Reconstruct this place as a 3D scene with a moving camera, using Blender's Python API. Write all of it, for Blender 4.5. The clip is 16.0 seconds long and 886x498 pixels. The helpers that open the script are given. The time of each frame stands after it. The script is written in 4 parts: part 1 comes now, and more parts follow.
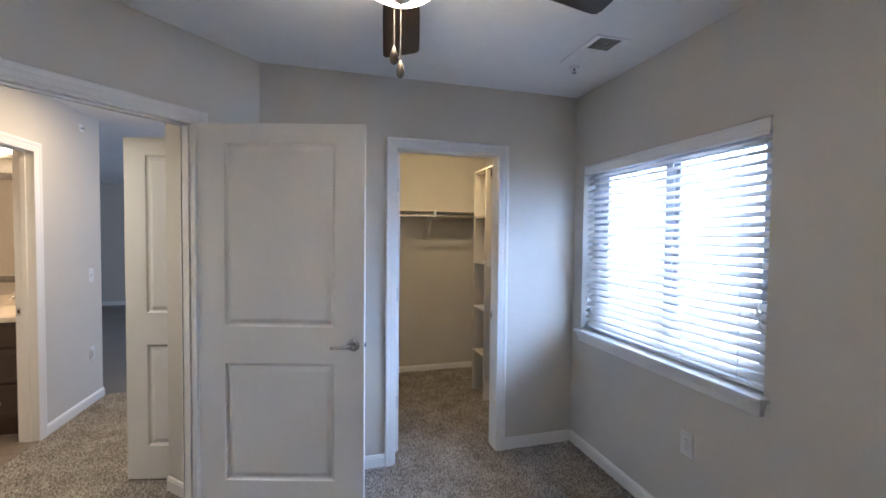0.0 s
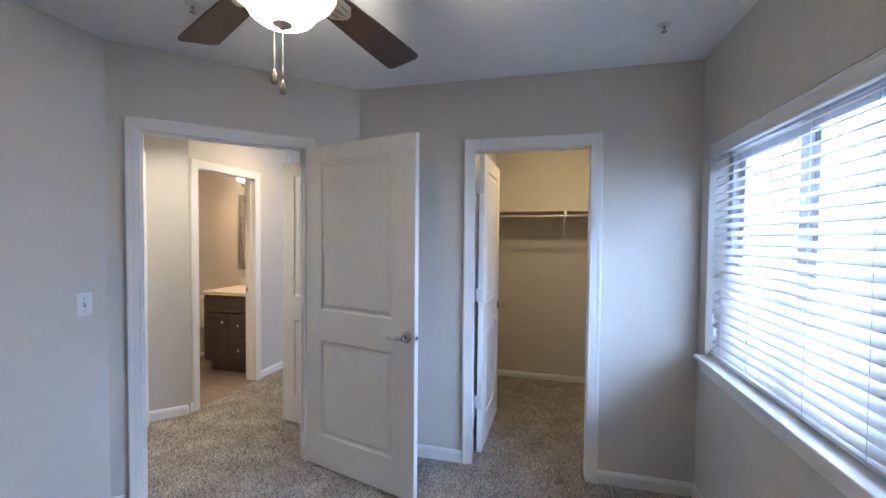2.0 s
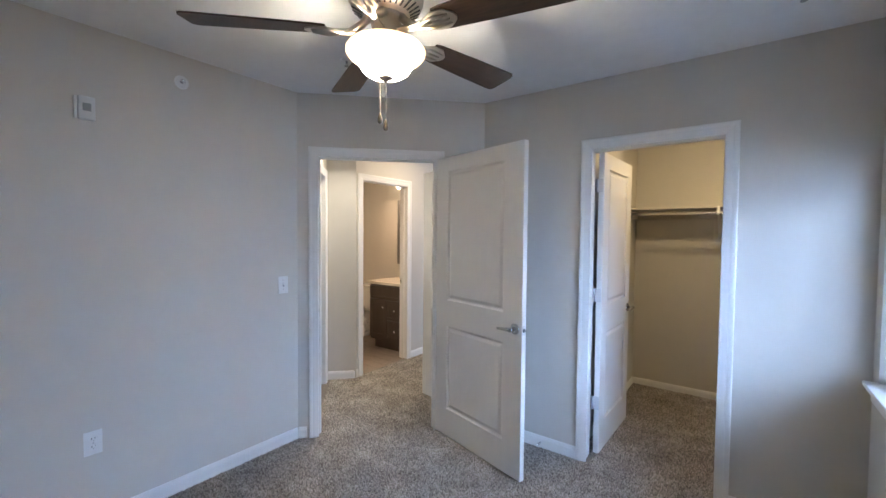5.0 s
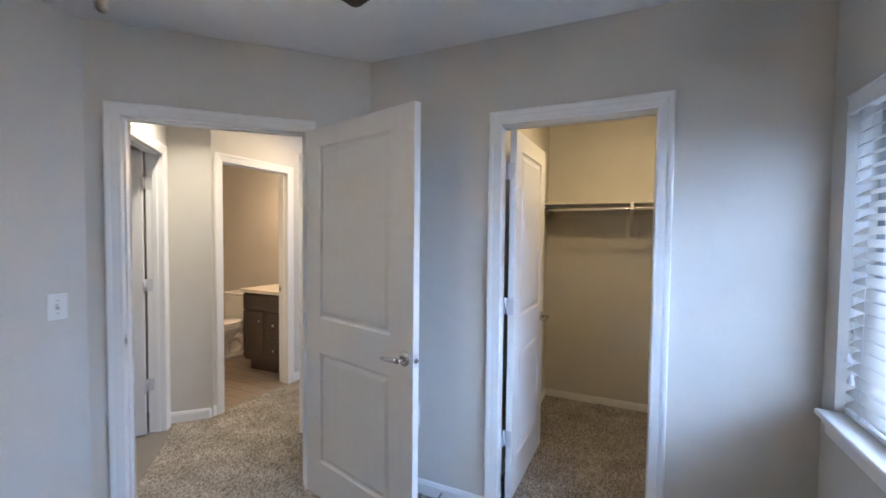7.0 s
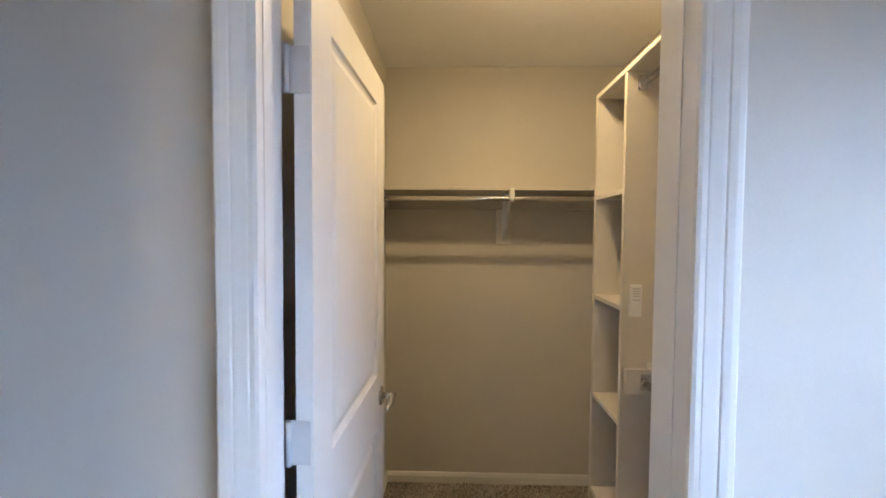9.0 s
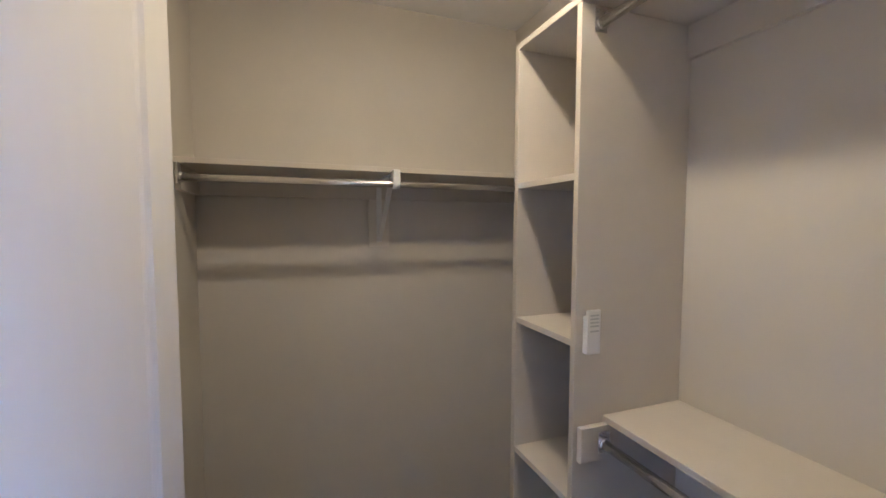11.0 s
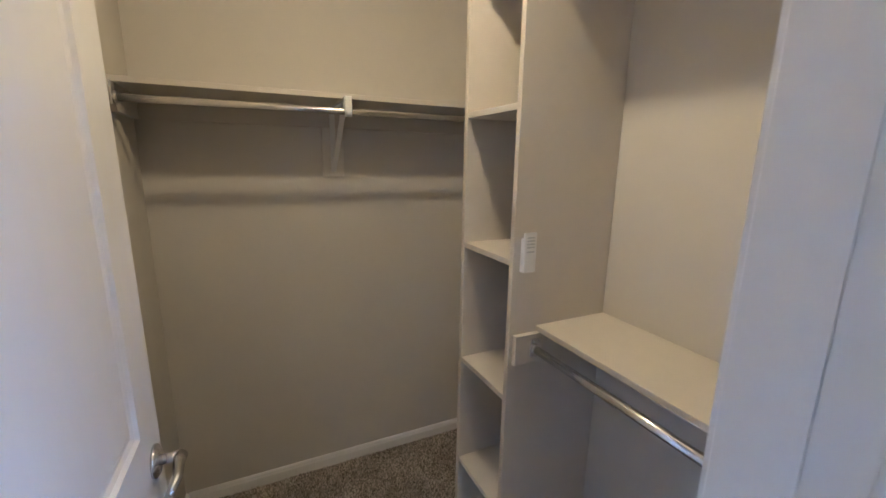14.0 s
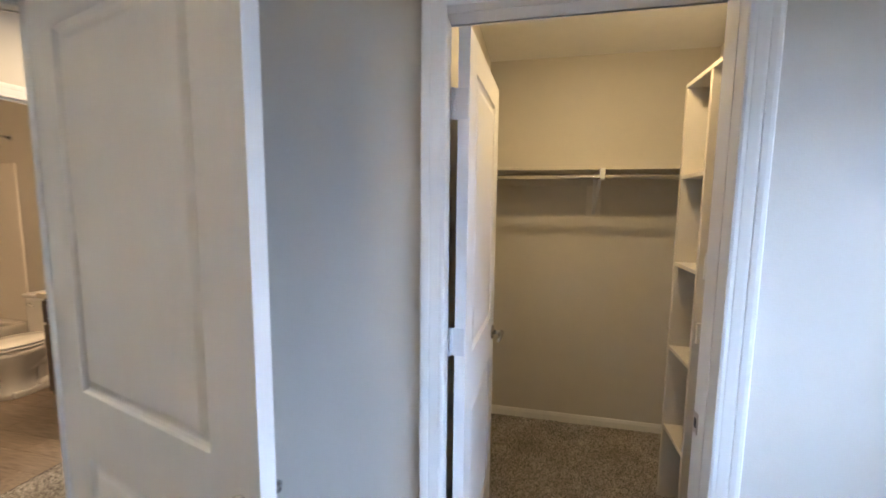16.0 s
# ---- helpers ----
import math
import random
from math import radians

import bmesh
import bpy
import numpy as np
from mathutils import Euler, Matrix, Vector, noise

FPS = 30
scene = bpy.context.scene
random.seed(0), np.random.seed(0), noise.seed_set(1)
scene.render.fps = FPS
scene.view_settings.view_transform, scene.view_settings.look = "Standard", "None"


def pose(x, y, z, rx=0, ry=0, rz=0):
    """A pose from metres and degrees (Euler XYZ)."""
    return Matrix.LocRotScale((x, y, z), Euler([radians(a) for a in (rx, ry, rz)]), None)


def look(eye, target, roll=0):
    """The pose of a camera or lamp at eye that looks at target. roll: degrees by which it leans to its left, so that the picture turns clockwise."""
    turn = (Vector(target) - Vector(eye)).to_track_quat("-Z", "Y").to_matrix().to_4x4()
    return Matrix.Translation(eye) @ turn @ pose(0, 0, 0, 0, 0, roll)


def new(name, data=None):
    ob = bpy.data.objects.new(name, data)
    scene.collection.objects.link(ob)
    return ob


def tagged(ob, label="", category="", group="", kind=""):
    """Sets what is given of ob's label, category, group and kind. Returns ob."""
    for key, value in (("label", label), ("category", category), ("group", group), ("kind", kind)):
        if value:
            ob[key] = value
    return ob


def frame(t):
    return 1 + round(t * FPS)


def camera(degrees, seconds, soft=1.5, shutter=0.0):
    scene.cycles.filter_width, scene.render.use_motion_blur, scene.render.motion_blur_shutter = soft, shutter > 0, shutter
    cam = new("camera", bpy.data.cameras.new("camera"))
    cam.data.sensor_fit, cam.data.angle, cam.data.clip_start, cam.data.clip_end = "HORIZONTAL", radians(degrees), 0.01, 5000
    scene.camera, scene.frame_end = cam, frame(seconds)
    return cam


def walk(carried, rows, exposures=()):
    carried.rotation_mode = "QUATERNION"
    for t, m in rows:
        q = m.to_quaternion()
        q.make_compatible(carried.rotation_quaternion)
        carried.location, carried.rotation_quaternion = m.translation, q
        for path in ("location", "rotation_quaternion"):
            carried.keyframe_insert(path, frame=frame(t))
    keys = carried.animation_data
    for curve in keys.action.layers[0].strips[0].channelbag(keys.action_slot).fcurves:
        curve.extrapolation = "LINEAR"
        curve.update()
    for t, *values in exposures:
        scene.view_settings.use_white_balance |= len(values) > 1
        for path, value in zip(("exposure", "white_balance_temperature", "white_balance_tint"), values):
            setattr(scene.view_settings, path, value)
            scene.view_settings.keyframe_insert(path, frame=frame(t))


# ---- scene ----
cam = camera(94.9, 16.0, shutter=0.2)
PATH = [
    (0, (0.568, 0.491, 1.481), (1.1, 2.418, 1.417), 0.6),
    (0.5, (0.757, 0.512, 1.479), (1.02, 2.494, 1.412), 0.5),
    (1, (0.97, 0.507, 1.461), (0.968, 2.506, 1.402), 0.5),
    (1.5, (1.188, 0.48, 1.462), (0.954, 2.466, 1.405), 0.5),
    (2, (1.419, 0.49, 1.473), (0.924, 2.427, 1.415), 0.5),
    (2.5, (1.596, 0.471, 1.471), (0.913, 2.35, 1.414), 0.5),
    (3, (1.708, 0.448, 1.469), (0.821, 2.24, 1.411), 0.5),
    (3.5, (1.76, 0.411, 1.472), (0.684, 2.095, 1.414), 0.5),
    (4, (1.777, 0.375, 1.489), (0.575, 1.972, 1.417), 0.5),
    (6.5, (1.658, 0.74, 1.472), (0.596, 2.434, 1.405), 0.5),
    (7, (1.568, 1.047, 1.473), (0.735, 2.864, 1.4), 0.6),
    (7.5, (1.471, 1.366, 1.484), (0.846, 3.265, 1.414), 0.6),
    (8, (1.413, 1.716, 1.489), (0.972, 3.666, 1.422), 0.5),
    (8.5, (1.341, 2.071, 1.509), (1.091, 4.053, 1.424), 0.7),
    (9, (1.285, 2.404, 1.502), (1.235, 4.402, 1.427), 0.4),
    (9.5, (1.263, 2.677, 1.528), (1.424, 4.669, 1.456), 0.5),
    (10, (1.244, 2.846, 1.543), (1.62, 4.809, 1.473), 0.4),
    (12.5, (1.226, 3.117, 1.515), (2.092, 4.894, 1.214), 0.6),
    (13, (1.228, 3.114, 1.507), (2.088, 4.879, 1.124), 0.8),
    (13.5, (1.231, 3.082, 1.516), (2.086, 4.839, 1.089), 0.7),
    (14, (1.243, 2.958, 1.516), (2.08, 4.725, 1.092), 0.9),
    (14.5, (1.265, 2.744, 1.522), (1.881, 4.602, 1.116), 0.7),
    (15, (1.251, 2.457, 1.54), (1.544, 4.403, 1.182), 0.1),
    (15.5, (1.231, 2.196, 1.512), (1.16, 4.176, 1.238), 0.6),
    (16, (1.213, 1.963, 1.518), (0.774, 3.902, 1.299), 0.6),
]
EXPOSURES = [(0.0, -0.02, 5950, 13), (4.0, 0.02, 6000, 12), (7.0, 0.03, 6050, 12), (8.1, 0.22, 6700, 11), (9.0, 0.08, 6550, 13), (10.0, 0.02, 5250, 16), (12.0, -0.08, 5000, 19), (13.4, -0.08, 5000, 19), (14.2, 0.0, 5550, 14), (15.0, 0.05, 6500, 14), (16.0, 0.12, 6600, 12)]
walk(cam, [(t, look(eye, target, roll)) for t, eye, target, roll in PATH], EXPOSURES)

# ---- world and lamps ----
world = bpy.data.worlds.new("World")
scene.world = world
world.use_nodes = True
sky = world.node_tree.nodes.new("ShaderNodeTexSky")
sky.sky_type = "NISHITA"
sky.sun_disc = False
sky.sun_elevation = radians(40)
sky.sun_rotation = radians(200)
world.node_tree.nodes["Background"].inputs[1].default_value = 0.15
world.node_tree.links.new(sky.outputs[0], world.node_tree.nodes["Background"].inputs[0])


def area(name, m, sx, sy, power, colour, shape="RECTANGLE", spread=180):
    lamp = bpy.data.lights.new(name, "AREA")
    lamp.shape, lamp.size, lamp.size_y, lamp.energy, lamp.color = shape, sx, sy, power, colour
    lamp.spread = radians(spread)
    ob = new(name, lamp)
    ob.matrix_world = m
    return ob


CEIL = 2.47
DAY = (0.43, 0.635, 1.0)
area("window_daylight", look((3.05, 1.90, 1.80), (0.0, 1.90, 0.20)), 4.40, 1.70, 570, DAY)
area("living_daylight", look((1.95, 7.4, 1.4), (-2.0, 6.6, 1.0)), 2.4, 1.8, 60, DAY)


def point(name, at, power, colour, radius):
    lamp = bpy.data.lights.new(name, "POINT")
    lamp.energy, lamp.color, lamp.shadow_soft_size = power, colour, radius
    new(name, lamp).location = at


AMBER = (1.0, 0.742, 0.385)
point("closet_lamp", (1.60, 3.78, 2.385), 5.7, AMBER, 0.045)
area("closet_lamp_lens", look((1.60, 3.78, 2.39), (1.60, 3.78, 0)), 0.10, 0.10, 7.3, AMBER, "DISK")
area("hall_lamp", look((-0.75, 3.80, 2.45), (-0.75, 3.80, 0)), 0.30, 0.30, 17, (1.0, 0.77, 0.48), "DISK")
area("entry_downlight", look((-1.06, 2.74, 2.46), (-1.06, 2.74, 0)), 0.12, 0.12, 10, (1.0, 0.89, 0.68), "DISK", 122)
point("fan_bulb", (0.725, 1.452, 2.090), 105, (1.0, 0.87, 0.64), 0.03)
area("bath_lamp", look((-1.87, 4.42, 2.06), (-2.2, 3.4, 0.9)), 0.45, 0.10, 16, (1.0, 0.68, 0.40))
FAN_GLOW, VANITY_GLOW = 60.0, 14.0


# ---- materials ----
def mat(name, colour, rough=0.5, metal=0.0, spread=0.0, scale=40.0, bump=0.0, bump_scale=200.0, stain=0.0, emit=None, glow=0.0, island=0.0, stretch=None):
    """Principled material: base colour varied at two scales, fine relief."""
    m = bpy.data.materials.new(name)
    m.use_nodes = True
    nt = m.node_tree
    n, link = nt.nodes, nt.links.new
    p = n["Principled BSDF"]
    p.inputs["Base Color"].default_value = (*colour, 1)
    p.inputs["Roughness"].default_value = rough
    p.inputs["Metallic"].default_value = metal
    co = n.new("ShaderNodeTexCoord").outputs["Object"]
    if stretch:
        mp = n.new("ShaderNodeMapping")
        mp.inputs["Scale"].default_value = stretch
        link(co, mp.inputs["Vector"])
        co = mp.outputs["Vector"]
    last = None
    for k, amount, size, detail in ((0, spread, scale, 6), (1, stain, 1.7, 4)):
        if amount:
            tx = n.new("ShaderNodeTexNoise")
            tx.inputs["Scale"].default_value = size
            tx.inputs["Detail"].default_value = detail
            link(co, tx.inputs["Vector"])
            rp = n.new("ShaderNodeMapRange")
            rp.inputs["From Min"].default_value, rp.inputs["From Max"].default_value = 0.3, 0.7
            rp.inputs["To Min"].default_value, rp.inputs["To Max"].default_value = 1 - amount, 1 + amount
            link(tx.outputs["Fac"], rp.inputs["Value"])
            mx = n.new("ShaderNodeVectorMath")
            mx.operation = "SCALE"
            if last is None:
                mx.inputs[0].default_value = colour
            else:
                link(last, mx.inputs[0])
            link(rp.outputs["Result"], mx.inputs["Scale"])
            last = mx.outputs["Vector"]
    if island:
        gm = n.new("ShaderNodeNewGeometry")
        rp = n.new("ShaderNodeMapRange")
        rp.inputs["To Min"].default_value, rp.inputs["To Max"].default_value = 1 - island, 1 + island
        link(gm.outputs["Random Per Island"], rp.inputs["Value"])
        mx = n.new("ShaderNodeVectorMath")
        mx.operation = "SCALE"
        if last is None:
            mx.inputs[0].default_value = colour
        else:
            link(last, mx.inputs[0])
        link(rp.outputs["Result"], mx.inputs["Scale"])
        last = mx.outputs["Vector"]
    if last is not None:
        link(last, p.inputs["Base Color"])
    if bump:
        tx = n.new("ShaderNodeTexNoise")
        tx.inputs["Scale"].default_value = bump_scale
        tx.inputs["Detail"].default_value = 3
        link(co, tx.inputs["Vector"])
        bp = n.new("ShaderNodeBump")
        bp.inputs["Strength"].default_value = bump
        bp.inputs["Distance"].default_value = 0.002
        link(tx.outputs["Fac"], bp.inputs["Height"])
        link(bp.outputs["Normal"], p.inputs["Normal"])
    if emit:
        p.inputs["Emission Color"].default_value = (*emit, 1)
        p.inputs["Emission Strength"].default_value = glow
    return m


PAINT = mat("greige_wall_paint", (0.605, 0.572, 0.518), 0.62, spread=0.012, scale=9, bump=0.18, bump_scale=170, stain=0.02)
WHITE = mat("ceiling_paint", (0.86, 0.86, 0.865), 0.8, spread=0.015, scale=14, bump=0.3, bump_scale=90, stain=0.02)
TRIM = mat("trim_paint", (0.80, 0.79, 0.77), 0.34, spread=0.01, scale=30, bump=0.05, bump_scale=80, stain=0.015)
DOORP = mat("door_paint", (0.78, 0.765, 0.74), 0.38, spread=0.012, scale=25, bump=0.08, bump_scale=60, stain=0.015, stretch=(1, 1, 0.25))
SHELF = mat("shelf_paint", (0.60, 0.56, 0.50), 0.45, spread=0.015, scale=18, bump=0.06, bump_scale=120, stain=0.02)
# bracket board: lighter than the shelf paint, lamp light put into its colour
BOARD = mat("lightened_board_paint", (0.69, 0.65, 0.59), 0.5, spread=0.03, scale=25, bump=0.08, bump_scale=90)
BACKING = mat("carpet_backing", (0.22, 0.198, 0.178), 0.95, spread=0.3, scale=160, bump=0.6, bump_scale=260, stain=0.08)
NICKEL = mat("brushed_nickel", (0.60, 0.56, 0.51), 0.28, 1.0, spread=0.05, scale=120, bump=0.05, bump_scale=300, stretch=(1, 1, 8))
SATIN = mat("satin_nickel", (0.60, 0.60, 0.61), 0.26, 1.0, spread=0.06, scale=120, bump=0.04, bump_scale=300)
CHROME = mat("polished_chrome", (0.72, 0.72, 0.74), 0.12, 1.0, spread=0.02, scale=60)
BRASS = mat("rod_metal", (0.80, 0.79, 0.77), 0.22, 1.0, spread=0.05, scale=90)
WALNUT = mat("dark_walnut", (0.046, 0.022, 0.0135), 0.45, spread=0.35, scale=14, bump=0.1, bump_scale=60, stretch=(1, 9, 9))
PLASTIC = mat("white_plastic", (0.76, 0.76, 0.75), 0.35, spread=0.01, scale=40)
# near black: painted shade in slots and recesses, also the joints between planks
DARK = mat("shade_and_joint_black", (0.02, 0.02, 0.022), 0.6)
GREYP = mat("grey_plastic", (0.33, 0.34, 0.35), 0.5)
IRON = mat("dull_iron", (0.16, 0.165, 0.18), 0.45, 0.6, spread=0.1, scale=200)
BUTTON = mat("light_grey_rubber", (0.52, 0.53, 0.54), 0.5)
LOUVRE = mat("louvre_paint", (0.62, 0.62, 0.61), 0.5)
VINYL = mat("blind_vinyl", (0.80, 0.81, 0.82), 0.42, spread=0.01, scale=30)
FRAMEV = mat("window_vinyl", (0.42, 0.43, 0.46), 0.45, spread=0.03, scale=20)
CORD = mat("cord", (0.62, 0.63, 0.65), 0.8, spread=0.1, scale=300)
HINGEP = mat("painted_hinge", (0.62, 0.62, 0.63), 0.32, 0.3, spread=0.02, scale=80)
ALABASTER = mat("alabaster_glass", (0.62, 0.50, 0.38), 0.35, spread=0.12, scale=14, emit=(1.0, 0.88, 0.64), glow=FAN_GLOW)
SHADE = mat("frosted_shade", (0.85, 0.8, 0.7), 0.4, emit=(1.0, 0.78, 0.5), glow=VANITY_GLOW)
ESPRESSO = mat("espresso_cabinet", (0.070, 0.051, 0.039), 0.42, spread=0.15, scale=12, bump=0.06, bump_scale=60, stretch=(1, 1, 0.2))
MARBLE = mat("cultured_marble", (0.74, 0.68, 0.58), 0.2, spread=0.02, scale=8, stain=0.03)
PORCELAIN = mat("porcelain", (0.78, 0.77, 0.74), 0.08)
ACRYLIC = mat("tub_acrylic", (0.76, 0.72, 0.66), 0.2, stain=0.02)
PLANK = mat("vinyl_plank", (0.235, 0.185, 0.145), 0.4, spread=0.28, scale=7, bump=0.06, bump_scale=50, stretch=(1.0, 14, 1), stain=0.1)
WEATHERED = mat("weathered_frame", (0.15, 0.14, 0.13), 0.6, spread=0.4, scale=26, bump=0.3, bump_scale=60)
MIRROR = mat("mirror_glass", (0.9, 0.9, 0.9), 0.02, 1.0)
CHAIN = mat("dull_chain_metal", (0.22, 0.20, 0.18), 0.4, 0.6, spread=0.2, scale=300)
FOB = mat("amber_fob", (0.20, 0.16, 0.12), 0.28, 0.5, spread=0.3, scale=120)
GLASS = bpy.data.materials.new("window_glass")
GLASS.use_nodes = True
gp = GLASS.node_tree.nodes["Principled BSDF"]
gp.inputs["Roughness"].default_value, gp.inputs["Transmission Weight"].default_value, gp.inputs["IOR"].default_value = 0.0, 1.0, 1.45


def through_light(m, amount, colour):
    """Lets part of the light diffuse through a thin shell."""
    nt = m.node_tree
    tr = nt.nodes.new("ShaderNodeBsdfTranslucent")
    tr.inputs["Color"].default_value = (*colour, 1)
    mx = nt.nodes.new("ShaderNodeMixShader")
    mx.inputs[0].default_value = amount
    nt.links.new(nt.nodes["Principled BSDF"].outputs[0], mx.inputs[1])
    nt.links.new(tr.outputs[0], mx.inputs[2])
    nt.links.new(mx.outputs[0], nt.nodes["Material Output"].inputs["Surface"])


# the lit glass is brightest round the bulb and dimmer in the thick rim
nt = ALABASTER.node_tree
sep = nt.nodes.new("ShaderNodeSeparateXYZ")
nt.links.new(nt.nodes.new("ShaderNodeTexCoord").outputs["Object"], sep.inputs[0])
lit = nt.nodes.new("ShaderNodeMapRange")
lit.interpolation_type = "SMOOTHERSTEP"
for key, value in (("From Min", 2.052), ("From Max", 2.106), ("To Min", FAN_GLOW), ("To Max", 0.75)):
    lit.inputs[key].default_value = value
nt.links.new(sep.outputs["Z"], lit.inputs["Value"])
nt.links.new(lit.outputs["Result"], nt.nodes["Principled BSDF"].inputs["Emission Strength"])


def slat_material():
    """Thin vinyl: lets some daylight through."""
    m = mat("blind_slat_vinyl", (0.78, 0.74, 0.69), 0.4, spread=0.01, scale=30)
    through_light(m, 0.34, (0.84, 0.79, 0.73))
    return m


SLAT = slat_material()


def carpet_material():
    m = bpy.data.materials.new("speckled_carpet_pile")
    m.use_nodes = True
    nt = m.node_tree
    n, link = nt.nodes, nt.links.new
    p = n["Principled BSDF"]
    p.inputs["Roughness"].default_value = 0.95
    p.inputs["Specular IOR Level"].default_value = 0.15
    gm = n.new("ShaderNodeNewGeometry")
    cr = n.new("ShaderNodeValToRGB")
    e = cr.color_ramp.elements
    e[0].position, e[0].color = 0.0, (0.115, 0.100, 0.086, 1)
    e[1].position, e[1].color = 1.0, (0.53, 0.485, 0.435, 1)
    for pos, c in ((0.2, (0.217, 0.191, 0.166)), (0.5, (0.350, 0.312, 0.274)), (0.8, (0.445, 0.402, 0.356))):
        k = e.new(pos)
        k.color = (*c, 1)
    link(gm.outputs["Random Per Island"], cr.inputs[0])
    co = n.new("ShaderNodeTexCoord")
    tx = n.new("ShaderNodeTexNoise")
    tx.inputs["Scale"].default_value, tx.inputs["Detail"].default_value = 5.5, 6
    link(co.outputs["Object"], tx.inputs["Vector"])
    rp = n.new("ShaderNodeMapRange")
    rp.inputs["From Min"].default_value, rp.inputs["From Max"].default_value = 0.3, 0.7
    rp.inputs["To Min"].default_value, rp.inputs["To Max"].default_value = 0.74, 1.2
    link(tx.outputs["Fac"], rp.inputs["Value"])
    mx = n.new("ShaderNodeVectorMath")
    mx.operation = "SCALE"
    link(cr.outputs[0], mx.inputs[0])
    link(rp.outputs["Result"], mx.inputs["Scale"])
    link(mx.outputs["Vector"], p.inputs["Base Color"])
    return m


PILE = carpet_material()


# ---- mesh helpers ----
def box(bm, x0, x1, y0, y1, z0, z1, bev=0.0, m=None):
    r = bmesh.ops.create_cube(bm, size=1.0)
    vs = r["verts"]
    bmesh.ops.transform(bm, matrix=Matrix.Translation(((x0 + x1) / 2, (y0 + y1) / 2, (z0 + z1) / 2)) @ Matrix.Diagonal((abs(x1 - x0), abs(y1 - y0), abs(z1 - z0), 1)), verts=vs)
    if m is not None:
        bmesh.ops.transform(bm, matrix=m, verts=vs)
    if bev:
        es = list({e for v in vs for e in v.link_edges})
        bmesh.ops.bevel(bm, geom=es, offset=bev, segments=2, profile=0.5, affect="EDGES")


def tube(bm, pts, r, seg=10, cap=True):
    """A round bar along a polyline; r is one radius or one for each point."""
    pts = [Vector(p) for p in pts]
    rr = r if isinstance(r, (list, tuple)) else [r] * len(pts)
    rings = []
    for i, p in enumerate(pts):
        d = (pts[min(i + 1, len(pts) - 1)] - pts[max(i - 1, 0)]).normalized()
        u = d.cross(Vector((0, 0, 1)))
        u = Vector((1, 0, 0)) if u.length < 1e-3 else u.normalized()
        v = d.cross(u)
        rings.append([bm.verts.new(p + rr[i] * (math.cos(a) * u + math.sin(a) * v)) for a in (2 * math.pi * k / seg for k in range(seg))])
    for a, b in zip(rings, rings[1:]):
        for k in range(seg):
            f = bm.faces.new((a[k], a[(k + 1) % seg], b[(k + 1) % seg], b[k]))
            f.smooth = True
    if cap:
        bm.faces.new(rings[0][::-1])
        bm.faces.new(rings[-1])


def lathe(bm, prof, c=(0, 0, 0), seg=32, sx=1.0, sy=1.0, smooth=True):
    """Turns (radius, height) pairs round the upright axis at c."""
    rings = [[bm.verts.new((c[0] + sx * r * math.cos(2 * math.pi * k / seg), c[1] + sy * r * math.sin(2 * math.pi * k / seg), c[2] + z)) for k in range(seg)] for r, z in prof]
    for a, b in zip(rings, rings[1:]):
        for k in range(seg):
            f = bm.faces.new((a[k], a[(k + 1) % seg], b[(k + 1) % seg], b[k]))
            f.smooth = smooth
    for ring in (rings[0], rings[-1]):
        bm.faces.new(ring)


def prism(bm, poly, z0, z1):
    a = [bm.verts.new((x, y, z0)) for x, y in poly]
    b = [bm.verts.new((x, y, z1)) for x, y in poly]
    bm.faces.new(a)
    bm.faces.new(b)
    for i in range(len(poly)):
        j = (i + 1) % len(poly)
        bm.faces.new((a[i], a[j], b[j], b[i]))


def mesh_of(name, bm, material):
    bmesh.ops.recalc_face_normals(bm, faces=bm.faces[:])
    me = bpy.data.meshes.new(name)
    bm.to_mesh(me)
    bm.free()
    me.materials.append(material)
    return me


def part(name, bm, material, parent, label=""):
    ob = new(name, mesh_of(name, bm, material))
    ob.parent = parent
    return tagged(ob, label)


def thing(name, label, category, m=None, group="", kind=""):
    ob = new(name)
    ob.empty_display_size = 0.05
    if m is not None:
        ob.matrix_world = m
    return tagged(ob, label, category, group, kind)


def solid(name, bm, material, label="", category="", kind="structure", m=None):
    ob = new(name, mesh_of(name, bm, material))
    if m is not None:
        ob.matrix_world = m
    return tagged(ob, label, category, "", kind)


def B():
    return bmesh.new()


def along(p0, p1, z=0.0):
    """Frame of a wall: x runs from p0 to p1, y goes into the wall, z up."""
    d = Vector((p1[0] - p0[0], p1[1] - p0[1], 0))
    n = d.length
    d /= n
    m = Matrix(((d.x, -d.y, 0, p0[0]), (d.y, d.x, 0, p0[1]), (0, 0, 1, z), (0, 0, 0, 1)))
    return m, n


def wall(name, p0, p1, thick=0.115, top=2.6, holes=(), e0=0.0, e1=0.0, label="greige painted drywall wall"):
    m, n = along(p0, p1)
    bm = B()
    s = -e0
    for a, b, z0, z1 in sorted(holes):
        box(bm, s, a, 0, thick, -0.05, top)
        if z0 > 0:
            box(bm, a, b, 0, thick, -0.05, z0)
        box(bm, a, b, 0, thick, z1, top)
        s = b
    box(bm, s, n + e1, 0, thick, -0.05, top)
    bmesh.ops.remove_doubles(bm, verts=bm.verts[:], dist=1e-5)
    solid(name, bm, PAINT, label, "wall", m=m)
    return m


